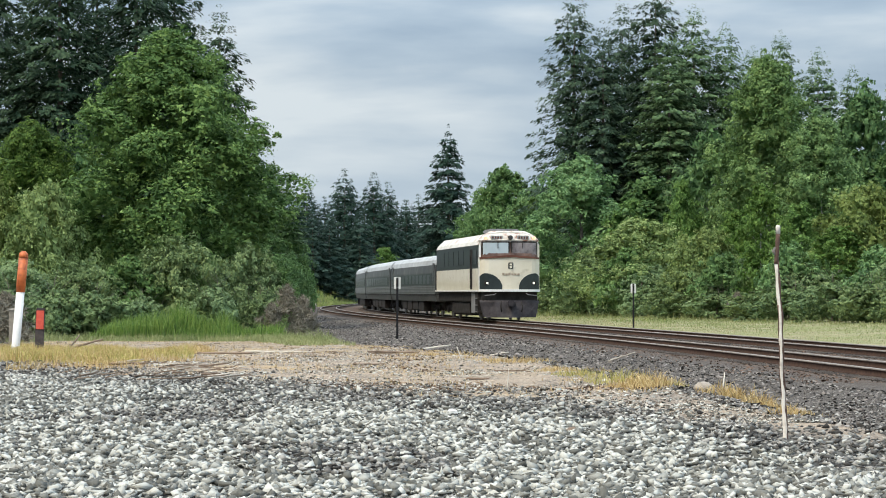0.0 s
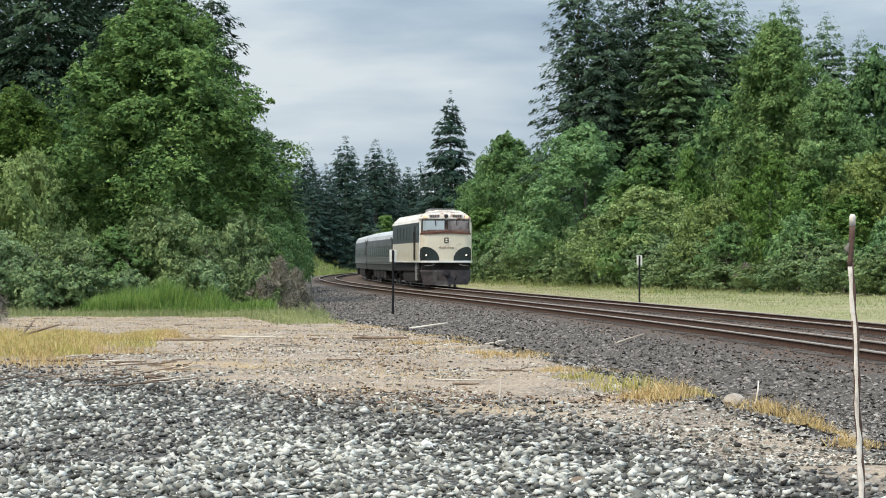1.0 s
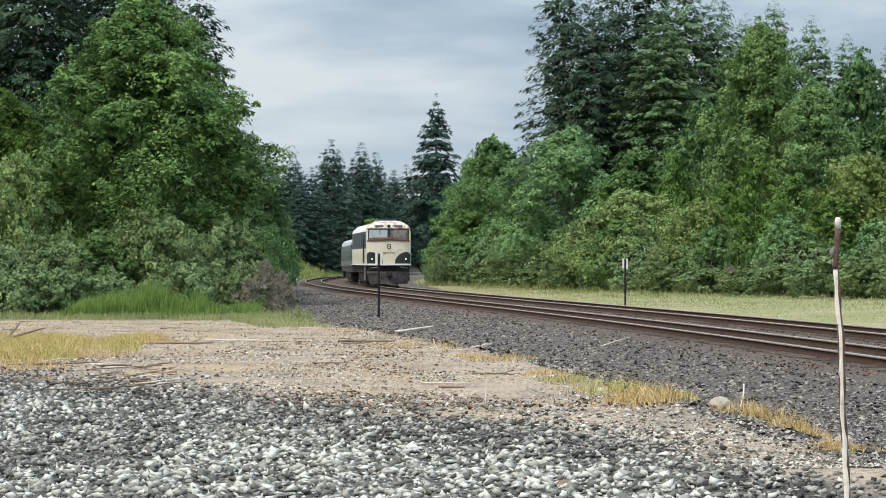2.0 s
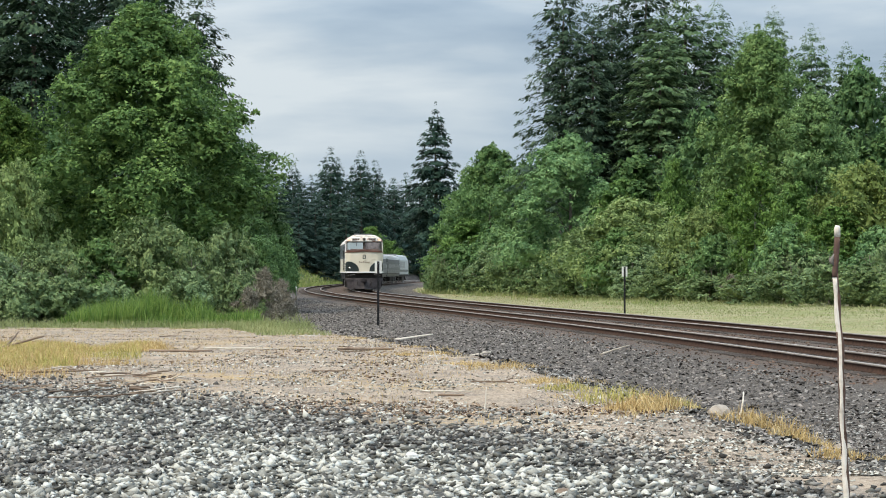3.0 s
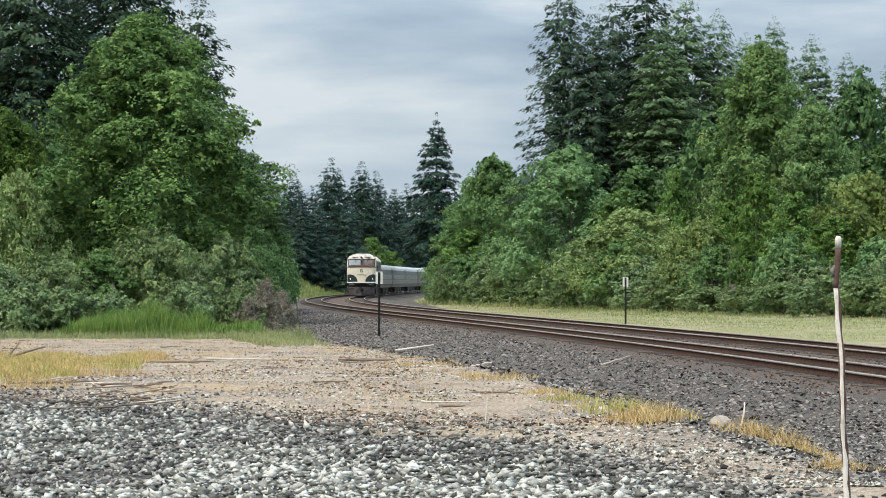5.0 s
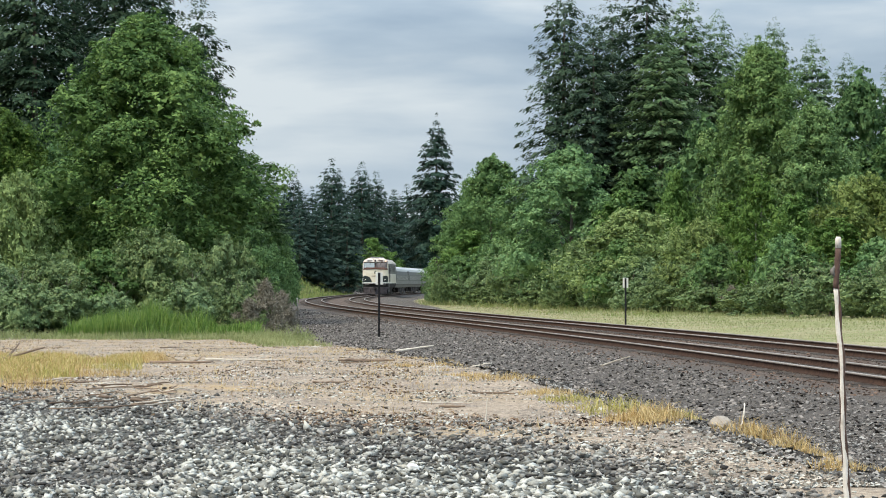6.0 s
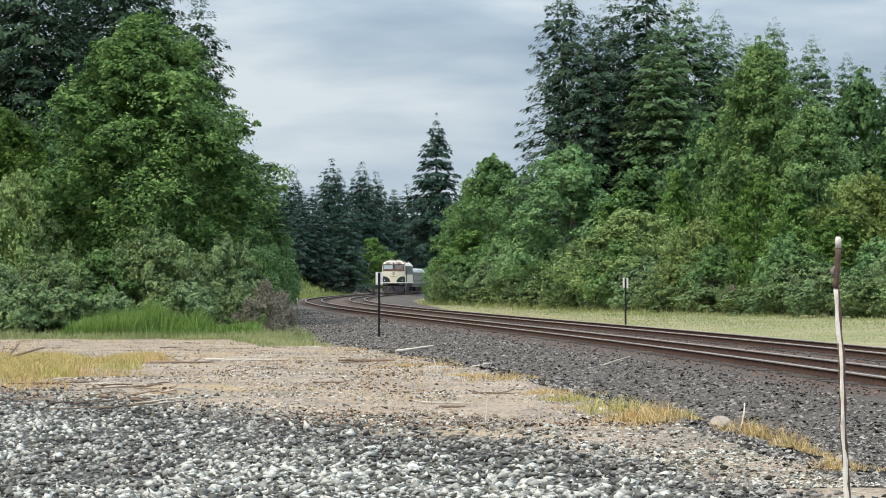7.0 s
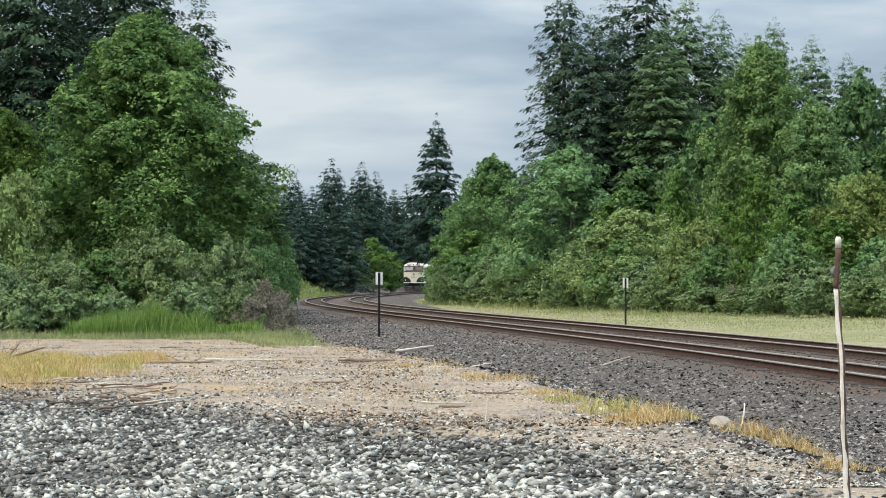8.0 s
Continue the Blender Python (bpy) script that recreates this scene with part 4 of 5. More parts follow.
    for k in range(3):
        part("horn_bell", loft(bmesh.new(), [[(-0.2 + 0.2 * k + r * math.cos(a * math.tau / 10), y, 4.72 + r * math.sin(a * math.tau / 10)) for a in range(10)] for y, r in ((-7.0, 0.02), (-7.3, 0.03), (-7.4, 0.07))]), GREY_STEEL, horn)
    # badge and wordmark as plain shapes
    badge = part("badge", box((-0.13, -8.6, 2.68), (0.13, -8.52, 3.02), 0.02), INK, car)
    for z in (2.74, 2.87):
        part("badge_inset", box((-0.06, -8.606, z), (0.06, -8.598, z + 0.09)), CREAM, badge)
    for k in range(6):
        part("bar", box((-0.42 + 0.15 * k, prow(0.4) - 0.04, 2.36), (-0.31 + 0.15 * k, prow(0.4) + 0.03, 2.45 + (0.03 if k in (0, 2) else 0))), FADED_INK, car)
    part("fuel_tank", box((-1.3, -3.4, 0.22), (1.3, 3.4, 1.0), 0.1), UNDERFRAME, car)
    bogie(car, -5.2)
    bogie(car, 5.2)
    car.scale = (1.08, 1.0, 1.03)
    TRAIN.append((car, 0.0, 17.1))


def build_coach():
    car = tagged(new("coach"), "grey stainless passenger coach with a dark window band", "train car", "train")
    L, w = 12.75, 1.56
    part("body", along([(-w, 1.38), (w, 1.38), (w * 1.015, 1.9), (w * 1.015, 2.75), (w * 0.985, 3.2), (-w * 0.985, 3.2), (-w * 1.015, 2.75), (-w * 1.015, 1.9)], -L, L), SILVER, car)
    part("roof", along([(-w * 0.985, 3.2), (w * 0.985, 3.2), (w * 0.93, 3.5), (w * 0.78, 3.72), (w * 0.45, 3.86), (0, 3.9), (-w * 0.45, 3.86), (-w * 0.78, 3.72), (-w * 0.93, 3.5)], -L, L), SILVER_ROOF, car, "dull silver rounded roof")
    part("skirt", along([(-w * 0.94, 0.95), (w * 0.94, 0.95), (w, 1.34), (-w, 1.34)], -L, L), SILVER, car)
    for side in (-1, 1):
        band = part("window_band", box((side * w * 1.015 - 0.012, -L + 1.6, 1.98), (side * w * 1.015 + 0.012, L - 1.6, 2.66), 0.004), GREEN_PAINT, car, "dark band between the windows")
        for k in range(11):
            y = -L + 2.6 + k * 2.0
            part("window", box((side * w * 1.015 - 0.02, y, 2.05), (side * w * 1.015 + 0.02, y + 1.45, 2.6), 0.006), GLASS_DARK, band)
        for y in (-L + 0.5, L - 1.35):
            d = part("door", box((side * w * 1.005 - 0.015, y, 1.4), (side * w * 1.005 + 0.015, y + 0.85, 3.3), 0.006), SILVER, car)
            part("door_window", box((side * w * 1.005 - 0.025, y + 0.25, 2.2), (side * w * 1.005 + 0.025, y + 0.6, 2.9), 0.004), GLASS_DARK, d)
        part("sill", box((side * w - 0.03, -L, 1.34), (side * w + 0.03, L, 1.385), 0.004), UNDERFRAME, car, "dark sill line")
        for z in (1.42, 1.52, 1.62, 1.72, 1.82):
            part("flute", box((side * w * 1.01 - 0.022, -L + 0.02, z), (side * w * 1.01 + 0.022, L - 0.02, z + 0.07), 0.006), SILVER_LIGHT, car)
    for y in (-L, L):
        part("diaphragm", box((-0.6, y - 0.22, 1.1), (0.6, y + 0.22, 3.4), 0.04), UNDERFRAME, car)
    # Dark block added to fill the shaded space beneath the coach.
    part("shade_filler", box((-0.9, -L + 0.3, 0.42), (0.9, L - 0.3, 0.94), 0.03), UNDERFRAME, car)
    for k, y in enumerate((-5.0, -1.8, 1.5, 4.6)):
        part("underfloor_box", box((-1.38, y - 0.3, 0.3 + 0.06 * (k % 2)), (1.38, y + 2.4, 0.96), 0.04), UNDERFRAME, car)
    bogie(car, -8.9)
    bogie(car, 8.9)
    car.location = (0, 600, -20)
    return car


def build_locomotive(lead):
    car = tagged(new("locomotive"), "pale grey diesel locomotive coupled behind the coaches", "locomotive", "train")
    L = 10.3
    part("body", along([(-1.5, 1.3), (1.5, 1.3), (1.5, 3.5), (1.2, 4.1), (0.6, 4.35), (-0.6, 4.35), (-1.2, 4.1), (-1.5, 3.5)], -L, L - 3), PALE_GREY, car)
    part("nose", loft(bmesh.new(), [[(-1.5 * k, y, 1.3), (1.5 * k, y, 1.3), (1.5 * k, y, 1.3 + (z - 1.3) * 0.75), (1.1 * k, y, z), (-1.1 * k, y, z), (-1.5 * k, y, 1.3 + (z - 1.3) * 0.75)] for y, z, k in ((L - 3, 4.35, 1.0), (L - 2, 3.4, 1.0), (L, 2.6, 0.85))]), PALE_GREY, car)
    part("underframe", box((-1.4, -L + 0.1, 0.95), (1.4, L - 0.2, 1.3), 0.03), UNDERFRAME, car)
    part("fuel_tank", box((-1.25, -2.6, 0.3), (1.25, 2.6, 1.0), 0.1), UNDERFRAME, car)
    for side in (-1, 1):
        part("stripe", box((side * 1.5 - 0.01, -L + 0.05, 1.7), (side * 1.5 + 0.01, L - 3.1, 2.05), 0.004), GREEN_PAINT, car)
        for k in range(4):
            part("grille", box((side * 1.5 - 0.015, -L + 1 + 2.6 * k, 2.3), (side * 1.5 + 0.015, -L + 2.8 + 2.6 * k, 3.3), 0.006), GREY_STEEL, car)
    part("radiator_fan", box((-0.8, -L + 1, 4.3), (0.8, -L + 4, 4.45), 0.04), GREY_STEEL, car)
    part("diaphragm", box((-0.6, -L - 0.2, 1.1), (0.6, -L + 0.1, 3.3), 0.04), UNDERFRAME, car)
    bogie(car, -6.4, 2.75)
    bogie(car, 6.4, 2.75)
    car.scale = (1.0, 1.0, 0.92)
    TRAIN.append((car, lead, 2 * L))


build_cab_car()
first_coach = build_coach()
for i in range(4):
    TRAIN.append((first_coach if i == 0 else copy_thing(first_coach, Matrix.Translation((0, 600 + 30 * i, -20))), 17.5 + 26.0 * i, 25.5))
build_locomotive(17.5 + 26.0 * 4)

# ---- loose stones ----
CHIP = material("bark_chip", ((0.06, 0.04, 0.03), (0.17, 0.11, 0.075), (0.34, 0.25, 0.17)), rough=0.9, scale=0.4, island=0.7, spec=0.1)
def in_view(x, y, margin=0.03):
    return abs(x) < (0.2 + margin) * (y + 5) + 0.6


def scatter_stones(name, spots, small, large, mats, label, seed, sink=0.16, whole=True):
    """Many broken stones in one object: each an uneven block of eight facets."""
    g = np.random.default_rng(seed)
    n = len(spots)
    base = np.array([(1, 0.2, 0.15), (0.1, 1, -0.1), (-1, 0.1, 0.15), (-0.1, -1, 0.1), (0.25, 0, 0.75), (0, 0, -0.7)], dtype=float)
    tri = np.array([(0, 1, 4), (1, 2, 4), (2, 3, 4), (3, 0, 4), (1, 0, 5), (2, 1, 5), (3, 2, 5), (0, 3, 5)])
    tri = tri if whole else tri[:4]
    size = small + (large - small) * g.random(n) ** 2.2
    v = base[None] * (0.75 + 0.4 * g.random((n, 6, 1))) + g.normal(size=(n, 6, 3)) * 0.2
    v *= (size[:, None, None] * 0.5) * (np.array([1.2, 0.95, 0.74]) * (0.7 + 0.55 * g.random((n, 3))))[:, None]
    a, tilt = g.random(n) * math.tau, g.normal(size=n) * 0.7
    c, s = np.cos(tilt)[:, None], np.sin(tilt)[:, None]
    y0, z0 = v[:, :, 1].copy(), v[:, :, 2].copy()
    v[:, :, 1], v[:, :, 2] = y0 * c - z0 * s, y0 * s + z0 * c
    c, s = np.cos(a)[:, None], np.sin(a)[:, None]
    x0, y0 = v[:, :, 0].copy(), v[:, :, 1].copy()
    v[:, :, 0], v[:, :, 1] = x0 * c - y0 * s, x0 * s + y0 * c
    z = np.array([land(x, y) for x, y in spots])
    v += np.concatenate([np.array(spots), (z + size * (0.32 - sink))[:, None]], 1)[:, None]
    f = (tri[None] + 6 * np.arange(n)[:, None, None]).reshape(-1, 3)
    ob = new(name, mesh_from(name, v.reshape(-1, 3), f, mats))
    tagged(ob, label, "gravel", kind="stuff")
    if len(mats) > 1:
        ob.data.polygons.foreach_set("material_index", np.repeat((g.random(n) < 0.5).astype(np.int32), len(tri)))
    return ob


def yard_edge(x, y):
    """Metres inside (negative) or outside the gravel yard."""
    return y + 1.35 * x + 2.0 * max(0.0, x - 0.7) - 18.6 + 2.6 * noise.noise(Vector((x * 0.5, y * 0.28, 1.0))) + 1.6 * noise.noise(Vector((x * 1.7, y * 0.9, 4.0)))


def build_gravel():
    g = np.random.default_rng(5)
    pale, dark, thin = [], [], []
    while len(pale) + len(dark) < 52000:
        y = 6.0 + 26.0 * g.random() ** 1.1
        x = (g.random() * 2 - 1) * (0.225 * (y + 5) + 0.5)
        e = yard_edge(x, y)
        if e > 3.2 * g.random() ** 3 or x - line_x(y) > -13.2:
            continue
        blotch = noise.noise(Vector((x * 0.55, y * 0.3, 9.0))) + 0.5 * noise.noise(Vector((x * 1.6, y * 0.8, 2.0)))
        blotch -= 1.1 * math.exp(-((x - 0.7) / 0.6) ** 2 - ((y - 16.9) / 0.9) ** 2)
        near = 1 - smooth(-4.5, -1.0, e)
        (pale if g.random() < 0.16 + 0.84 * near * smooth(-0.3, 0.15, blotch + 0.24) else dark).append((x, y))
    scatter_stones("pale_gravel", pale, 0.028, 0.086, [STONE_GREY], "pale grey broken gravel on the yard", 1)
    scatter_stones("dark_gravel", dark, 0.022, 0.072, [STONE_DARK], "dark grey broken gravel on the yard", 2)
    while len(thin) < 42000:
        y = 14 + 66 * g.random() ** 2.0
        x = (g.random() * 2 - 1) * 0.24 * (y + 4)
        u = x - line_x(y)
        if u < -13.2 and yard_edge(x, y) > 0 and noise.noise(Vector((x * 0.9, y * 0.45, 6.0))) > -0.5 + 0.7 * g.random():
            thin.append((x, y))
    scatter_stones("scattered_stones", thin, 0.012, 0.046, [STONE_GREY, STONE_TAN], "small stones scattered on dry soil", 3, 0.2, False)
    chips = []
    while len(chips) < 11000:
        y = 20 + 62 * g.random() ** 1.5
        x = (g.random() * 2 - 1) * 0.24 * (y + 4)
        if x - line_x(y) < -13.3 and yard_edge(x, y) > -0.6 and noise.noise(Vector((x * 0.6, y * 0.22, 16.0))) > -0.05 + 0.35 * g.random():
            chips.append((x, y))
    scatter_stones("bark_litter", chips, 0.016, 0.06, [CHIP], "brown bark chips and leaf litter on the soil", 8, 0.25, False)
    bal = []
    while len(bal) < 46000:
        y = 15 + 145 * g.random() ** 1.5
        u = -13.3 + 6.6 * g.random()
        x = line_x(y) + u
        if in_view(x, y):
            bal.append((x, y))
    for _ in range(30000):
        y = 11.5 + 21 * g.random()
        x = line_x(y) - 13.4 + 6.8 * g.random() ** 1.3
        if in_view(x, y):
            bal.append((x, y))
    scatter_stones("edge_gravel", [s for s in bal if s[1] < 33], 0.022, 0.07, [STONE_BALLAST, STONE_DARK], "dark gravel spilling over the yard's edge", 9, 0.2, False)
    bal = [s for s in bal if s[1] >= 33]
    scatter_stones("ballast", bal, 0.035, 0.095, [STONE_BALLAST], "dark brown-grey crushed ballast beside the rails", 4, 0.24, False)
    crib = []
    while len(crib) < 13000:
        y = 38 + 90 * g.random() ** 1.3
        u = -7.2 + 10.4 * g.random()
        x = line_x(y) + u
        if in_view(x, y):
            crib.append((x, y))
    scatter_stones("track_ballast", crib, 0.035, 0.085, [STONE_RUSTY], "rust-stained ballast between the sleepers", 6, 0.16, False)


build_gravel()


# ---- grass ----
BLADE_MIXED_GREEN = material("weedy_green_grass", ((0.1, 0.17, 0.035), (0.2, 0.27, 0.07), (0.36, 0.37, 0.14)), rough=0.65, scale=0.12, island=0.35, translucent=0.3)
def grass(name, spots, tall, width, mat, label, seed, lean=0.5):
    """Bent blades, each of two facets, in one object; spots hold x, y and a factor of height."""
    g = np.random.default_rng(seed)
    n = len(spots)
    sp = np.array(spots)
    z = np.array([land(x, y) for x, y in sp[:, :2]]) - 0.01
    h = tall * (0.5 + 0.7 * g.random(n)) * sp[:, 2]
    a = g.random(n) * math.tau
    out = np.stack([np.cos(a), np.sin(a)], 1)
    b = g.random(n) * math.tau
    w = np.stack([np.cos(b), np.sin(b)], 1) * width * 0.5
    k = lean * g.random(n)
    p = np.concatenate([sp[:, :2], z[:, None]], 1)
    m = p + np.concatenate([out * (h * k * 0.35)[:, None], (h * 0.6)[:, None]], 1)
    t = p + np.concatenate([out * (h * k)[:, None], (h * (1 - 0.25 * k))[:, None]], 1)
    w3 = np.concatenate([w, np.zeros((n, 1))], 1)
    v = np.stack([p - w3, p + w3, m + w3 * 0.7, m - w3 * 0.7, t], 1).reshape(-1, 3)
    i = 5 * np.arange(n)[:, None]
    f = np.concatenate([i + np.array([[0, 1, 2]]), i + np.array([[0, 2, 3]]), i + np.array([[3, 2, 4]])])
    ob = new(name, mesh_from(name, v, f, [mat]))
    tagged(ob, label, "grass", kind="stuff")


def build_grass():
    g = np.random.default_rng(21)

    def patch(count, x0, x1, y0, y1, keep=lambda x, y: True, rough=0.6, scale=0.6):
        out = []
        for _ in range(count * 6):
            if len(out) >= count:
                break
            x, y = x0 + (x1 - x0) * g.random(), y0 + (y1 - y0) * g.random()
            k = noise.noise(Vector((x * scale, y * scale * 0.5, 5.0)))
            if keep(x, y) and k > -0.35 + 0.5 * g.random():
                out.append((x, y, 1 + rough * k))
        return out

    def tuft(x, y, r, count, k=1.0):
        a, q = g.random(count) * math.tau, g.random(count) ** 0.7 * r
        return [(x + c * math.cos(b), y + 1.4 * c * math.sin(b), k * (1.1 - 0.5 * c / r)) for b, c in zip(a, q)]

    dry = patch(20000, -11.0, -3.4, 26.0, 46.0, lambda x, y: x < -4.9 - 0.035 * (y - 27) + 1.4 * noise.noise(Vector((y * 0.35, 0, 0))) + 0.7 * noise.noise(Vector((y * 1.3, x, 0))) and yard_edge(x, y) > 1.0, 1.0, 0.8)
    for y in np.arange(16.5, 62, 0.42):
        x = line_x(y) - 13.45 + 0.35 * g.normal()
        if noise.noise(Vector((y * 0.42, 2.0, 8.0))) > 0.12:
            dry += tuft(x, y, 0.15 + 0.25 * g.random(), 60, 0.35 + 0.4 * g.random())
    for x, y, r, k in ((2.62, 19.2, 0.3, 1.1), (2.85, 18.0, 0.25, 0.9), (2.75, 15.6, 0.2, 0.7), (1.95, 21.2, 0.3, 1.2), (2.0, 20.6, 0.34, 1.5), (1.75, 20.9, 0.25, 0.8), (2.95, 19.2, 0.4, 1.3), (3.2, 18.4, 0.3, 0.6), (0.8, 29.5, 0.5, 0.8), (-0.6, 36.5, 0.6, 0.7), (0.35, 32.0, 0.4, 0.6), (3.25, 16.6, 0.3, 0.6), (1.2, 25.5, 0.35, 0.7)):
        dry += tuft(x, y, r, 240, k)
    grass("dry_grass", dry, 0.17, 0.008, BLADE_DRY, "dry yellow grass tufts on the soil", 31, 1.7)
    green = []
    for x, y, r, k in ((1.75, 22.4, 0.45, 1.3), (2.3, 21.6, 0.3, 0.7), (1.35, 24.0, 0.35, 0.6), (-7.2, 34.0, 0.6, 0.6)):
        green += tuft(x, y, r, 260, k)
    green += patch(10000, -10.0, -4.3, 28.5, 44.0, lambda x, y: x < -5.0 - 0.035 * (y - 27) + 1.2 * noise.noise(Vector((y * 0.35, 0, 3.0))) and yard_edge(x, y) > 1.0, 1.0, 0.8)
    grass("half_dry_grass", green, 0.18, 0.009, BLADE_MIXED, "yellow-green half dry grass", 32, 1.5)
    sparse = patch(12000, -16, 3.2, 19, 84, lambda x, y: x - line_x(y) < -13.5 and yard_edge(x, y) > 0.5 and in_view(x, y), 0.4, 0.9)
    grass("straw", sparse, 0.07, 0.007, BLADE_DRY, "sparse short straw on bare soil", 35, 1.3)
    straw, verge = [], []
    for _ in range(80000):
        y = 58 + 215 * g.random() ** 1.2
        across = g.random() ** 0.8
        u = 3.3 + 2.6 * smooth(140, 200, y) + 15 * across
        x = line_x(y) + u
        if x < 0.23 * y + 2:
            k = noise.noise(Vector((x * 0.25, y * 0.1, 2.0))) + 0.5 * noise.noise(Vector((x * 0.9, y * 0.3, 6.0)))
            (verge if across + 0.35 * k + 0.25 * g.normal() > 0.42 else straw).append((x, y, (0.75 + 0.5 * k + 0.5 * across) * (0.45 + 0.55 * smooth(70, 160, y))))
    grass("verge_grass", verge, 0.2, 0.016, BLADE_VERGE, "long yellow-green grass on the verge", 33, 3.0)
    grass("verge_straw", straw, 0.17, 0.014, BLADE_STRAW, "pale dry grass between the track and the green verge", 39, 3.2)
    weeds = []
    for _ in range(11000):
        y = 128 + 127 * g.random() ** 1.2
        x = line_x(y) + 8 + 12 * g.random() ** 0.6
        k = noise.noise(Vector((x * 0.22, y * 0.12, 12.0)))
        if x < 0.23 * y + 2 and k + 0.8 * noise.noise(Vector((x * 0.8, y * 0.3, 3.0))) > 0.1:
            weeds.append((x, y, 0.5 + 1.1 * max(k, 0)))
    grass("weed_grass", weeds, 0.42, 0.035, BLADE_MIXED_GREEN, "green weedy grass before the shrubs", 37, 0.9)
    foot = []
    for x, y, h, r in LOWS + GREYS:
        if x > line_x(y) + 4:
            for _ in range(170):
                a = math.radians(200 + 140 * g.random())
                q = r * (0.75 + 0.65 * g.random())
                foot.append((x + q * math.cos(a), y + q * math.sin(a) - 0.5, (0.35 + 0.9 * g.random() ** 1.5) * (0.35 + 0.65 * smooth(110, 175, y))))
    grass("tall_verge_grass", foot, 0.6, 0.05, BLADE_VERGE, "tall pale green grass at the foot of the shrubs", 40, 0.9)
    slope = []
    for _ in range(7000):
        y = 245 + 100 * g.random()
        u = -7.8 - 9.5 * g.random()
        slope.append((line_x(y) + u, y, 0.7 + 0.5 * g.random() + 0.5 * noise.noise(Vector((u * 0.4, y * 0.1, 1.0)))))
    grass("bank_grass", slope, 0.7, 0.08, BLADE_MIXED_GREEN, "light green grass on the bank beside the curve", 38, 0.8)
    tall = []
    for _ in range(9000):
        x, y = -15.5 + 8.0 * g.random(), 89.0 + 4.5 * g.random()
        k = noise.noise(Vector((x * 0.7, y * 0.5, 3.0)))
        tall.append((x, y, (0.75 + 0.9 * k + 0.25 * g.random()) * smooth(-16, -14, x) * (0.45 + 0.55 * (1 - smooth(-10.5, -8.5, x)))))
    grass("tall_green_grass", tall, 1.15, 0.035, BLADE_GREEN, "tall bright green grass before the bushes", 34, 0.5)
    skirt = []
    for _ in range(12000):
        x, y = -26 + 21.5 * g.random(), 83.0 + 7.0 * g.random()
        if x - line_x(y) < -12.2 and noise.noise(Vector((x * 0.5, y * 0.4, 21.0))) > -0.25 + 0.5 * g.random() - smooth(86, 90, y):
            skirt.append((x, y, 0.3 + 0.7 * smooth(83, 90, y)))
    for _ in range(4000):
        y = 64 + 40 * g.random()
        u = -13.6 - 2.2 * g.random()
        skirt.append((line_x(y) + u, y, 0.5 + 0.5 * smooth(64, 95, y)))
    for _ in range(6000):
        y = 95 + 160 * g.random()
        u = -11.5 - 5 * g.random()
        skirt.append((line_x(y) + u, y, 1.3))
    grass("rough_grass", skirt, 0.4, 0.022, BLADE_VERGE, "rough pale green grass along the wood", 36, 1.3)


build_grass()

# ---- posts, sticks and stones ----
WHITE_PLASTIC = material("white_plastic", ((0.66, 0.67, 0.66), (0.8, 0.8, 0.79)), rough=0.45, scale=4)
ORANGE = material("faded_orange_paint", ((0.5, 0.11, 0.03), (0.66, 0.19, 0.06)), rough=0.6, scale=9, second=((0.24, 0.06, 0.03), 12, 0.5, 0.7))
RED_TAPE = material("red_reflector", ((0.55, 0.06, 0.04), (0.7, 0.12, 0.08)), rough=0.4, scale=14)
DARK_WOOD = material("dark_weathered_wood", ((0.03, 0.025, 0.028), (0.09, 0.075, 0.07)), rough=0.85, scale=12)
GREY_WOOD = material("grey_weathered_wood", ((0.14, 0.13, 0.115), (0.3, 0.27, 0.23)), rough=0.9, scale=9)
POST_BLACK = material("black_steel_post", ((0.012, 0.012, 0.014), (0.03, 0.03, 0.032)), rough=0.6, scale=6, spec=0.15)
SIGN_WHITE = material("white_sign_plate", ((0.6, 0.6, 0.56), (0.74, 0.74, 0.7)), rough=0.5, scale=6)
PEELED = material("peeled_pale_wood", ((0.58, 0.5, 0.42), (0.84, 0.8, 0.73)), rough=0.8, scale=14, second=((0.24, 0.16, 0.11), 7, 0.56, 0.7))
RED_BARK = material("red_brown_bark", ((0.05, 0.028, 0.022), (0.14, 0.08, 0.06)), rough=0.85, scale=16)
DRIFTWOOD = material("bleached_stick", ((0.36, 0.31, 0.25), (0.6, 0.55, 0.48)), rough=0.85, scale=10, each=0.4)
BROWN_STICK = material("brown_stick", ((0.1, 0.07, 0.05), (0.25, 0.18, 0.13)), rough=0.9, scale=8, each=0.4)
PALE_ROCK = material("pale_rock", ((0.5, 0.49, 0.47), (0.72, 0.71, 0.69)), rough=0.8, scale=14, bump=0.4)
TAN_ROCK = material("tan_rock", ((0.26, 0.22, 0.18), (0.42, 0.37, 0.31)), rough=0.85, scale=9, bump=0.5)


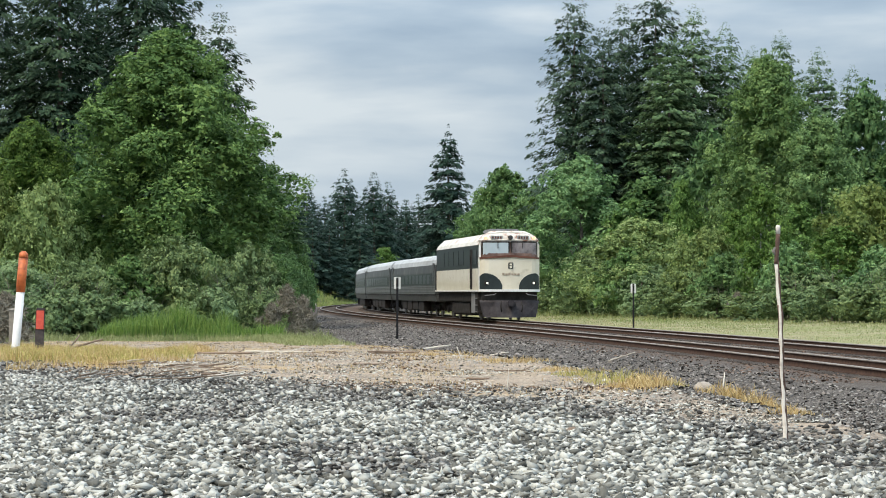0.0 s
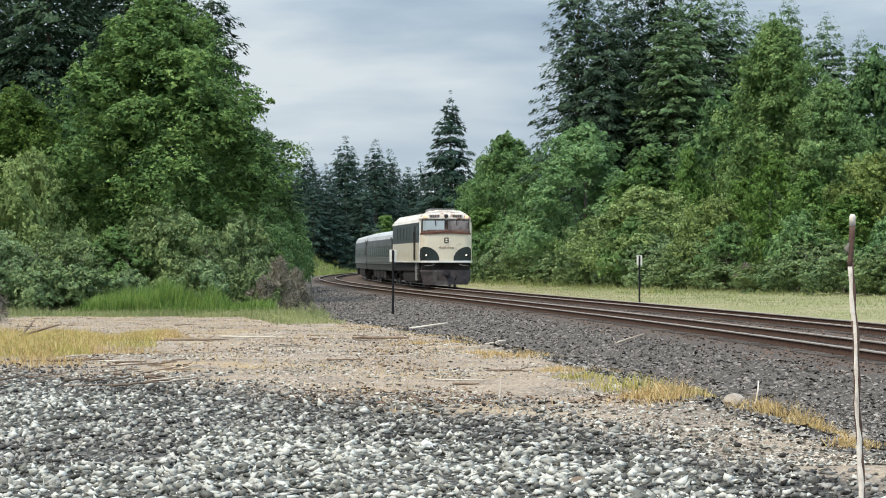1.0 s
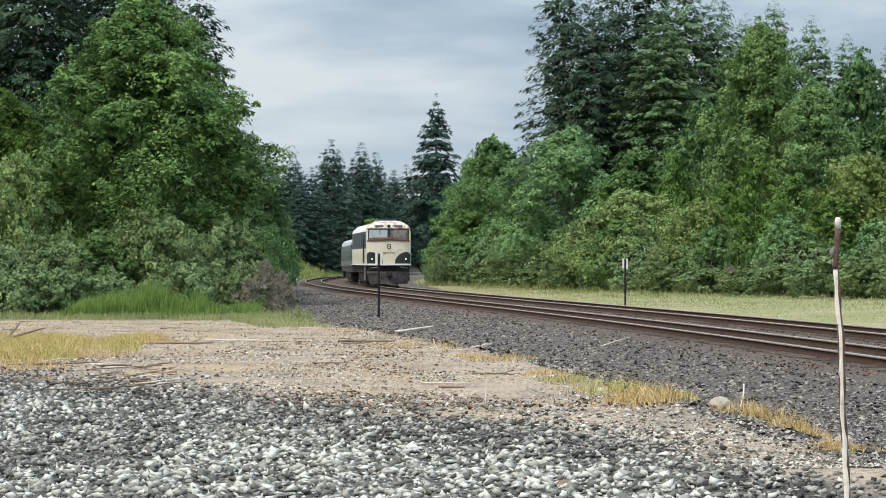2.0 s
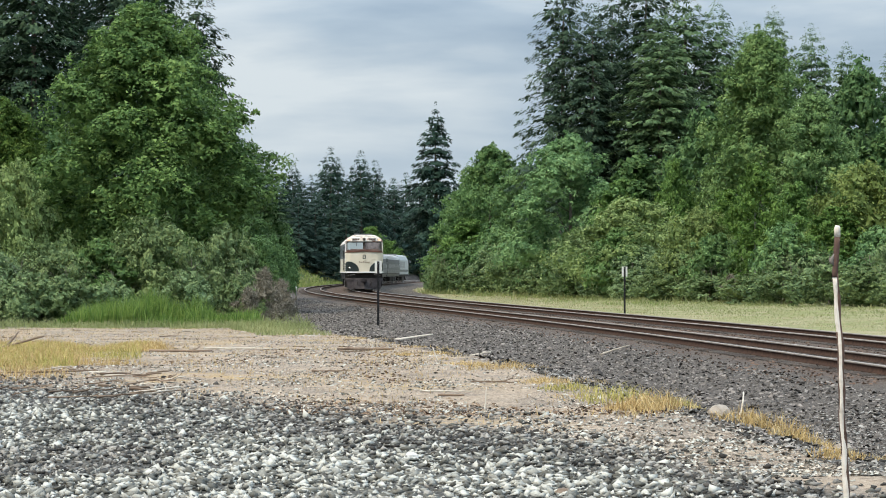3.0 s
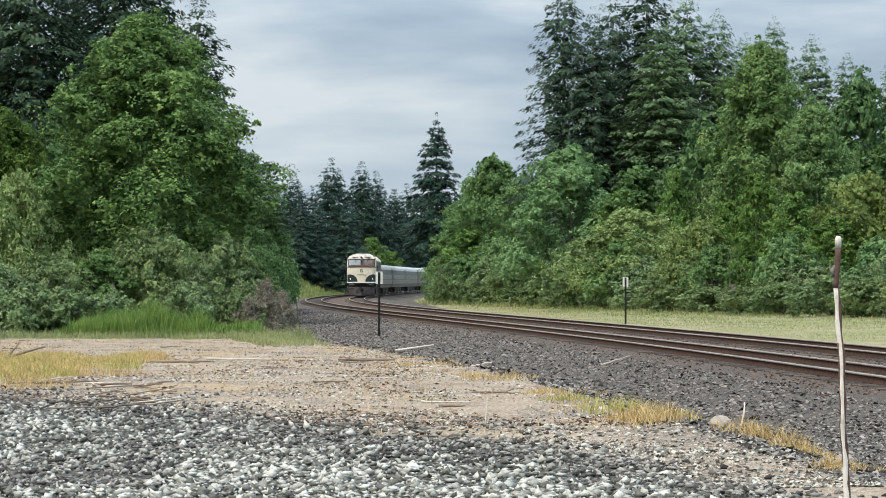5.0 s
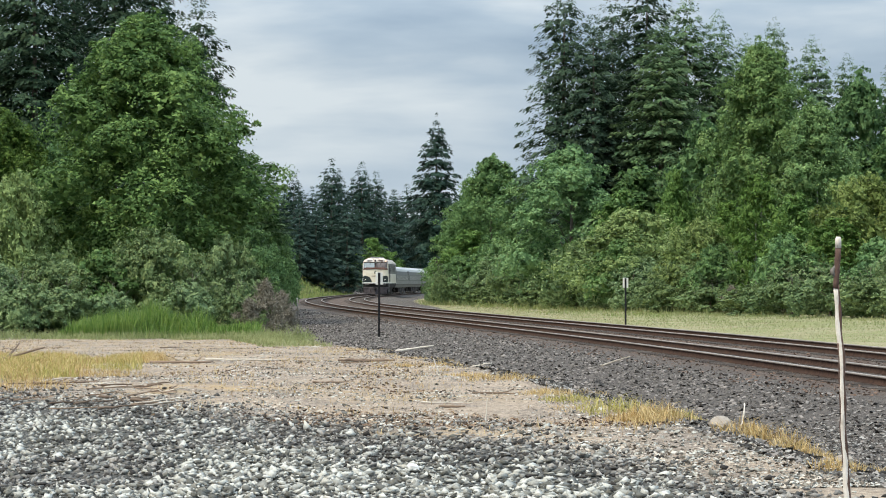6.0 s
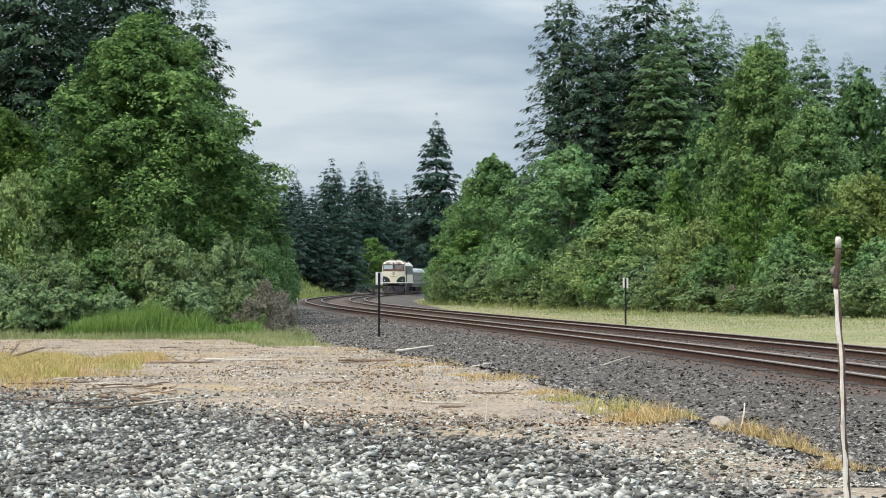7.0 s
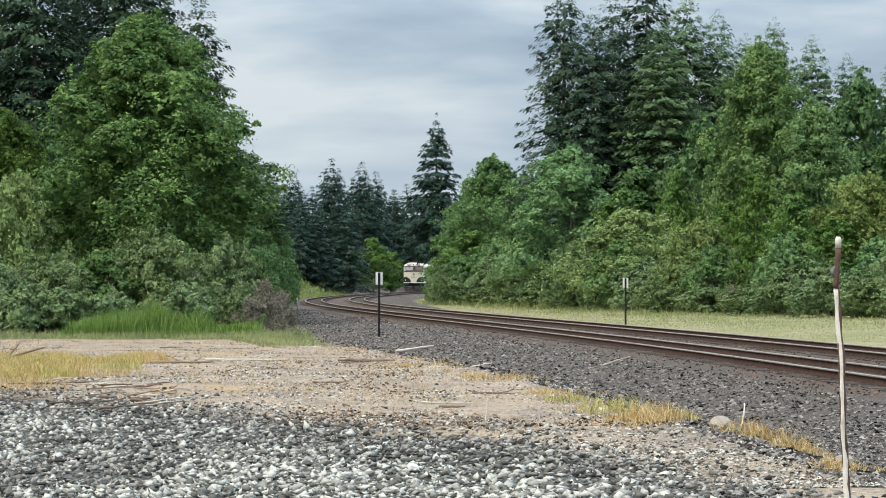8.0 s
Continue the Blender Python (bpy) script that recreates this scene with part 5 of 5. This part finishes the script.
def sign_post(x, y, top, label):
    z = land(x, y)
    ob = tagged(new("sign_post"), label, "sign post", "trackside sign posts")
    h = top - z
    part("post", add_box(add_box(bmesh.new(), (-0.045, -0.02, -0.3), (0.045, 0.0, h - 0.02)), (-0.012, -0.05, -0.3), (0.012, -0.02, h - 0.02)), POST_BLACK, ob)
    part("sign_plate", box((-0.135, 0.002, h - 0.48), (0.135, 0.012, h), 0.003), SIGN_WHITE, ob, "narrow white plate behind the post")
    for zz in (h - 0.4, h - 0.1):
        part("bolt", disc(0.014, -0.062, -0.045, 0.0, zz, 8), GREY_STEEL, ob)
    ob.matrix_basis = pose(x, y, z)


sign_post(-2.46, 86.0, 2.12, "black steel post with a white plate on the ballast shoulder")
sign_post(8.83, 108.0, 1.94, "black steel post with a white plate in the verge grass")


def build_posts():
    ob = tagged(new("marker_post"), "white pipe marker post with a faded orange top", "marker post")
    part("pipe", tube_points(bmesh.new(), [(-0.05, 0, -0.3), (0.0, 0, 0.0), (0.085, 0, 1.0)], [0.068] * 3, 14), WHITE_PLASTIC, ob)
    part("orange_sleeve", tube_points(bmesh.new(), [(0.085, 0, 1.0), (0.13, 0, 1.55)], [0.075] * 2, 14), ORANGE, ob, "faded orange sleeve")
    part("cap", tube_points(bmesh.new(), [(0.13, 0, 1.55), (0.136, 0, 1.62), (0.14, 0, 1.66)], [0.078, 0.07, 0.03], 14), ORANGE, ob)
    ob.matrix_basis = pose(MARK_X, MARK_Y, land(MARK_X, MARK_Y)) @ Matrix.Scale(1.24, 4)
    short = tagged(new("marker_stub"), "short dark wooden marker post with a red reflector", "marker post")
    part("post", box((-0.07, -0.07, -0.3), (0.07, 0.07, 0.74), 0.012), DARK_WOOD, short)
    part("reflector", box((-0.06, -0.082, 0.4), (0.06, -0.071, 0.7), 0.003), RED_TAPE, short, "red reflector strip")
    short.matrix_basis = pose(STUB_X, STUB_Y, land(STUB_X, STUB_Y), 0, 2, 8) @ Matrix.Scale(1.25, 4)
    old = tagged(new("wooden_post"), "grey weathered wooden post in the brush", "post")
    part("post", box((-0.09, -0.09, -0.3), (0.09, 0.09, 1.0), 0.02), GREY_WOOD, old)
    part("cap", upright([(1.0, [(-0.11, -0.11), (0.11, -0.11), (0.11, 0.11), (-0.11, 0.11)]), (1.05, [(-0.04, -0.04), (0.04, -0.04), (0.04, 0.04), (-0.04, 0.04)])]), GREY_WOOD, old)
    old.matrix_basis = pose(-11.65, 54.0, land(-11.65, 54.0))
    # thin stake by the track
    sx, sy = -7.75, 119.0
    stake = tagged(new("stake"), "thin grey wooden stake with a pale top", "stake")
    part("shaft", tube_points(bmesh.new(), [(0, 0, -0.3), (0.01, 0, 0.6), (-0.02, 0, 1.05)], [0.035, 0.03, 0.03], 8), GREY_WOOD, stake)
    part("tip", tube_points(bmesh.new(), [(-0.02, 0, 1.05), (-0.03, 0, 1.3)], [0.035, 0.03], 8), PEELED, stake, "pale top")
    stake.matrix_basis = pose(sx, sy, land(sx, sy))
    # the tall peeled pole in front
    px, py = 2.172, 12.0
    pole = tagged(new("pole"), "tall crooked peeled wooden pole stuck in the gravel", "pole")
    zs = land(px, py)
    lower = [Vector((0.004 * math.sin(h * 9.0) - 0.043 * h + 0.0025 * math.sin(h * 23), 0.01 * math.sin(h * 7.0), h)) for h in np.linspace(-0.3, 1.27, 26)]
    part("shaft", tube_points(bmesh.new(), lower, [0.0185 - 0.0045 * k / 25 + 0.0015 * math.sin(k * 2.1) for k in range(26)], 10), PEELED, pole)
    # Dark right-hand strip stands for the pole's shaded side as well as bark.
    part("bark_shade_strip", tube_points(bmesh.new(), [p + Vector((0.0105, -0.006, 0)) for p in lower[3:]], [0.0085 + 0.003 * math.sin(k * 1.7) for k in range(23)], 8), RED_BARK, pole, "dark strip of bark and edge shade on the pole")
    part("bark_shade_strip", tube_points(bmesh.new(), [p + Vector((-0.0115, -0.005, 0)) for p in lower[9:21]], [0.003 + 0.004 * abs(math.sin(k * 1.3)) for k in range(12)], 8), RED_BARK, pole, "dark strip of bark and edge shade on the pole")
    a = lower[-1]
    upper = [a + Vector((0.002 * k, 0, 0.031 * k - 0.02)) for k in range(8)]
    part("bark_end", tube_points(bmesh.new(), upper, [0.0165 + 0.0015 * math.sin(k * 2.7) for k in range(8)], 10), RED_BARK, pole, "dark red-brown bark")
    part("tip", tube_points(bmesh.new(), [upper[-1], upper[-1] + Vector((0, 0, 0.05)), upper[-1] + Vector((0.001, 0, 0.062))], [0.0175, 0.017, 0.011], 10), PEELED, pole, "pale cut end")
    part("knot", tube_points(bmesh.new(), [upper[3] + Vector((-0.012, -0.004, -0.03)), upper[3] + Vector((-0.026, -0.006, 0.0)), upper[3] + Vector((-0.01, -0.004, 0.03))], [0.006, 0.014, 0.005], 8), GREY_WOOD, pole, "grey knot")
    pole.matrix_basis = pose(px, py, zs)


MARK_X, MARK_Y, STUB_X, STUB_Y = -8.98, 40.7, -8.52, 40.8
build_posts()


def rock(name, x, y, size, mat, label, seed, flat=0.6):
    g = random.Random(seed)
    bm = bmesh.new()
    bmesh.ops.create_icosphere(bm, subdivisions=2, radius=0.5)
    for v in bm.verts:
        k = 1 + 0.3 * noise.noise(v.co * 2.4 + Vector((seed, 0, 0))) + 0.1 * noise.noise(v.co * 7 + Vector((0, seed, 0)))
        v.co = Vector((v.co.x * k * size, v.co.y * k * size * 0.8, v.co.z * k * size * flat))
    me = bpy.data.meshes.new(name)
    bm.to_mesh(me)
    bm.free()
    me.materials.append(mat)
    ob = tagged(new(name, me), label, "rock", "rocks")
    ob.matrix_basis = pose(x, y, land(x, y) + size * flat * 0.25, 0, 0, g.random() * 360)


rock("stone", -0.21, 15.4, 0.13, PALE_ROCK, "white stone lying on dark gravel", 3)
rock("boulder", 2.46, 19.8, 0.26, TAN_ROCK, "rounded tan boulder at the ballast edge", 4, 0.55)
rock("boulder", 3.1, 17.3, 0.2, TAN_ROCK, "rounded tan boulder at the ballast edge", 5, 0.6)
rock("stone", 1.6, 22.6, 0.09, PALE_ROCK, "white stone at the grass edge", 6)
rock("stone", -3.0, 22.8, 0.1, PALE_ROCK, "white stone on the soil", 7)
rock("stone", 0.7, 12.9, 0.12, BROWN_STICK, "rusty brown lump on the gravel", 8, 0.4)


def fallen_stick(x, y, length, thick, turn, mat, label, seed, lift=0.0, rise=0.0, forked=True, bow=None):
    g = random.Random(seed)
    bm = bmesh.new()
    n = 7
    bow = g.uniform(-0.12, 0.12) if bow is None else bow
    pts = [Vector((length * (k / (n - 1) - 0.5), bow * length * math.sin(math.pi * k / (n - 1)) + g.gauss(0, 0.008) * length, thick * 0.4 + rise * k / (n - 1) + g.gauss(0, 0.004))) for k in range(n)]
    tube_points(bm, pts, [thick * 0.5 * (1 - 0.5 * k / (n - 1)) for k in range(n)], 7)
    if length > 0.5 and forked:
        q = pts[4]
        tube_points(bm, [q, q + Vector((0.12 * length, 0.1 * length, 0.04 * length)), q + Vector((0.2 * length, 0.2 * length, 0.1 * length))], [thick * 0.25, thick * 0.18, thick * 0.08], 6)
    me = bpy.data.meshes.new("fallen_stick")
    bm.to_mesh(me)
    bm.free()
    me.materials.append(mat)
    ob = tagged(new("fallen_stick", me), label, "stick", "fallen sticks")
    ob.matrix_basis = pose(x, y, land(x, y) + lift, 0, 0, turn)


def build_sticks():
    pale, brown = "bleached dry stick lying on the ground", "brown dead stick lying on the soil"
    fallen_stick(-0.85, 67.0, 1.15, 0.085, 8, DRIFTWOOD, "bleached bent branch lying on the ballast", 1, 0.0, 0.17, False, 0.1)
    fallen_stick(4.1, 53.0, 0.72, 0.06, 14, DRIFTWOOD, "bleached stick lying on the ballast", 2, 0.0, 0.22, False)
    fallen_stick(0.62, 36.0, 0.34, 0.05, 12, DRIFTWOOD, pale, 3, 0.0, 0.06)
    fallen_stick(2.75, 20.6, 0.28, 0.022, 70, DRIFTWOOD, "thin pale twig standing in dry grass", 4, 0.0, 0.26)
    fallen_stick(0.4, 20.5, 0.1, 0.014, 80, DRIFTWOOD, "thin pale stalk standing in the soil", 5, 0.0, 0.22)
    fallen_stick(-0.1, 33.5, 0.09, 0.03, 160, DRIFTWOOD, "short pale stump of a stalk", 6, 0.0, 0.22)
    fallen_stick(-1.35, 42.0, 0.9, 0.08, 12, BROWN_STICK, "brown broken branch at the soil's edge", 7)
    fallen_stick(-1.6, 40.5, 0.6, 0.06, -8, BROWN_STICK, brown, 8)
    fallen_stick(-4.7, 40.0, 1.1, 0.06, 6, BROWN_STICK, brown, 9)
    fallen_stick(-3.8, 42.0, 1.4, 0.05, -10, DRIFTWOOD, pale, 10)
    fallen_stick(-7.4, 39.0, 0.9, 0.06, 15, BROWN_STICK, "dark forked branch lying in dry grass", 11, 0.02, 0.25)
    fallen_stick(-7.6, 39.4, 0.5, 0.05, 70, BROWN_STICK, "dark forked branch lying in dry grass", 12, 0.05, 0.3)
    g = random.Random(4)
    for k in range(36):
        x, y = g.uniform(-4.9, -2.8), g.uniform(22.0, 28.0)
        x -= 0.12 * (y - 24)
        mat = DRIFTWOOD if g.random() < 0.16 else BROWN_STICK
        fallen_stick(x, y, g.uniform(0.15, 0.75), g.uniform(0.014, 0.034), g.uniform(-65, 60), mat, pale if mat == DRIFTWOOD else brown, 40 + k, 0.025, g.uniform(0, 0.06))
    for k in range(70):
        y = g.uniform(22, 80)
        x = g.uniform(-0.2 * y, 0.03 * y)
        if x - line_x(y) > -13.6 or yard_edge(x, y) < 0:
            continue
        mat = DRIFTWOOD if g.random() < 0.4 else BROWN_STICK
        fallen_stick(x, y, g.uniform(0.15, 0.6), g.uniform(0.015, 0.04), g.uniform(-30, 30), mat, pale if mat == DRIFTWOOD else brown, 90 + k)


build_sticks()



def motions():
    """The train runs off along the line."""
    for ob, lead, length in TRAIN:
        rows = []
        for i in range(33):
            t = i * 0.25
            y = 115.5 + 23.14 * t + 0.902 * t * t + lead
            a, c = y + 0.18 * length, y + 0.82 * length
            x0, x1 = line_x(a), line_x(c)
            turn = math.atan2(x0 - x1, c - a)
            mid = Vector(((x0 + x1) / 2, (a + c) / 2, 0.0))
            rows.append((t, Matrix.Translation(mid) @ Matrix.Rotation(turn, 4, "Z")))
        walk(ob, rows)


motions()
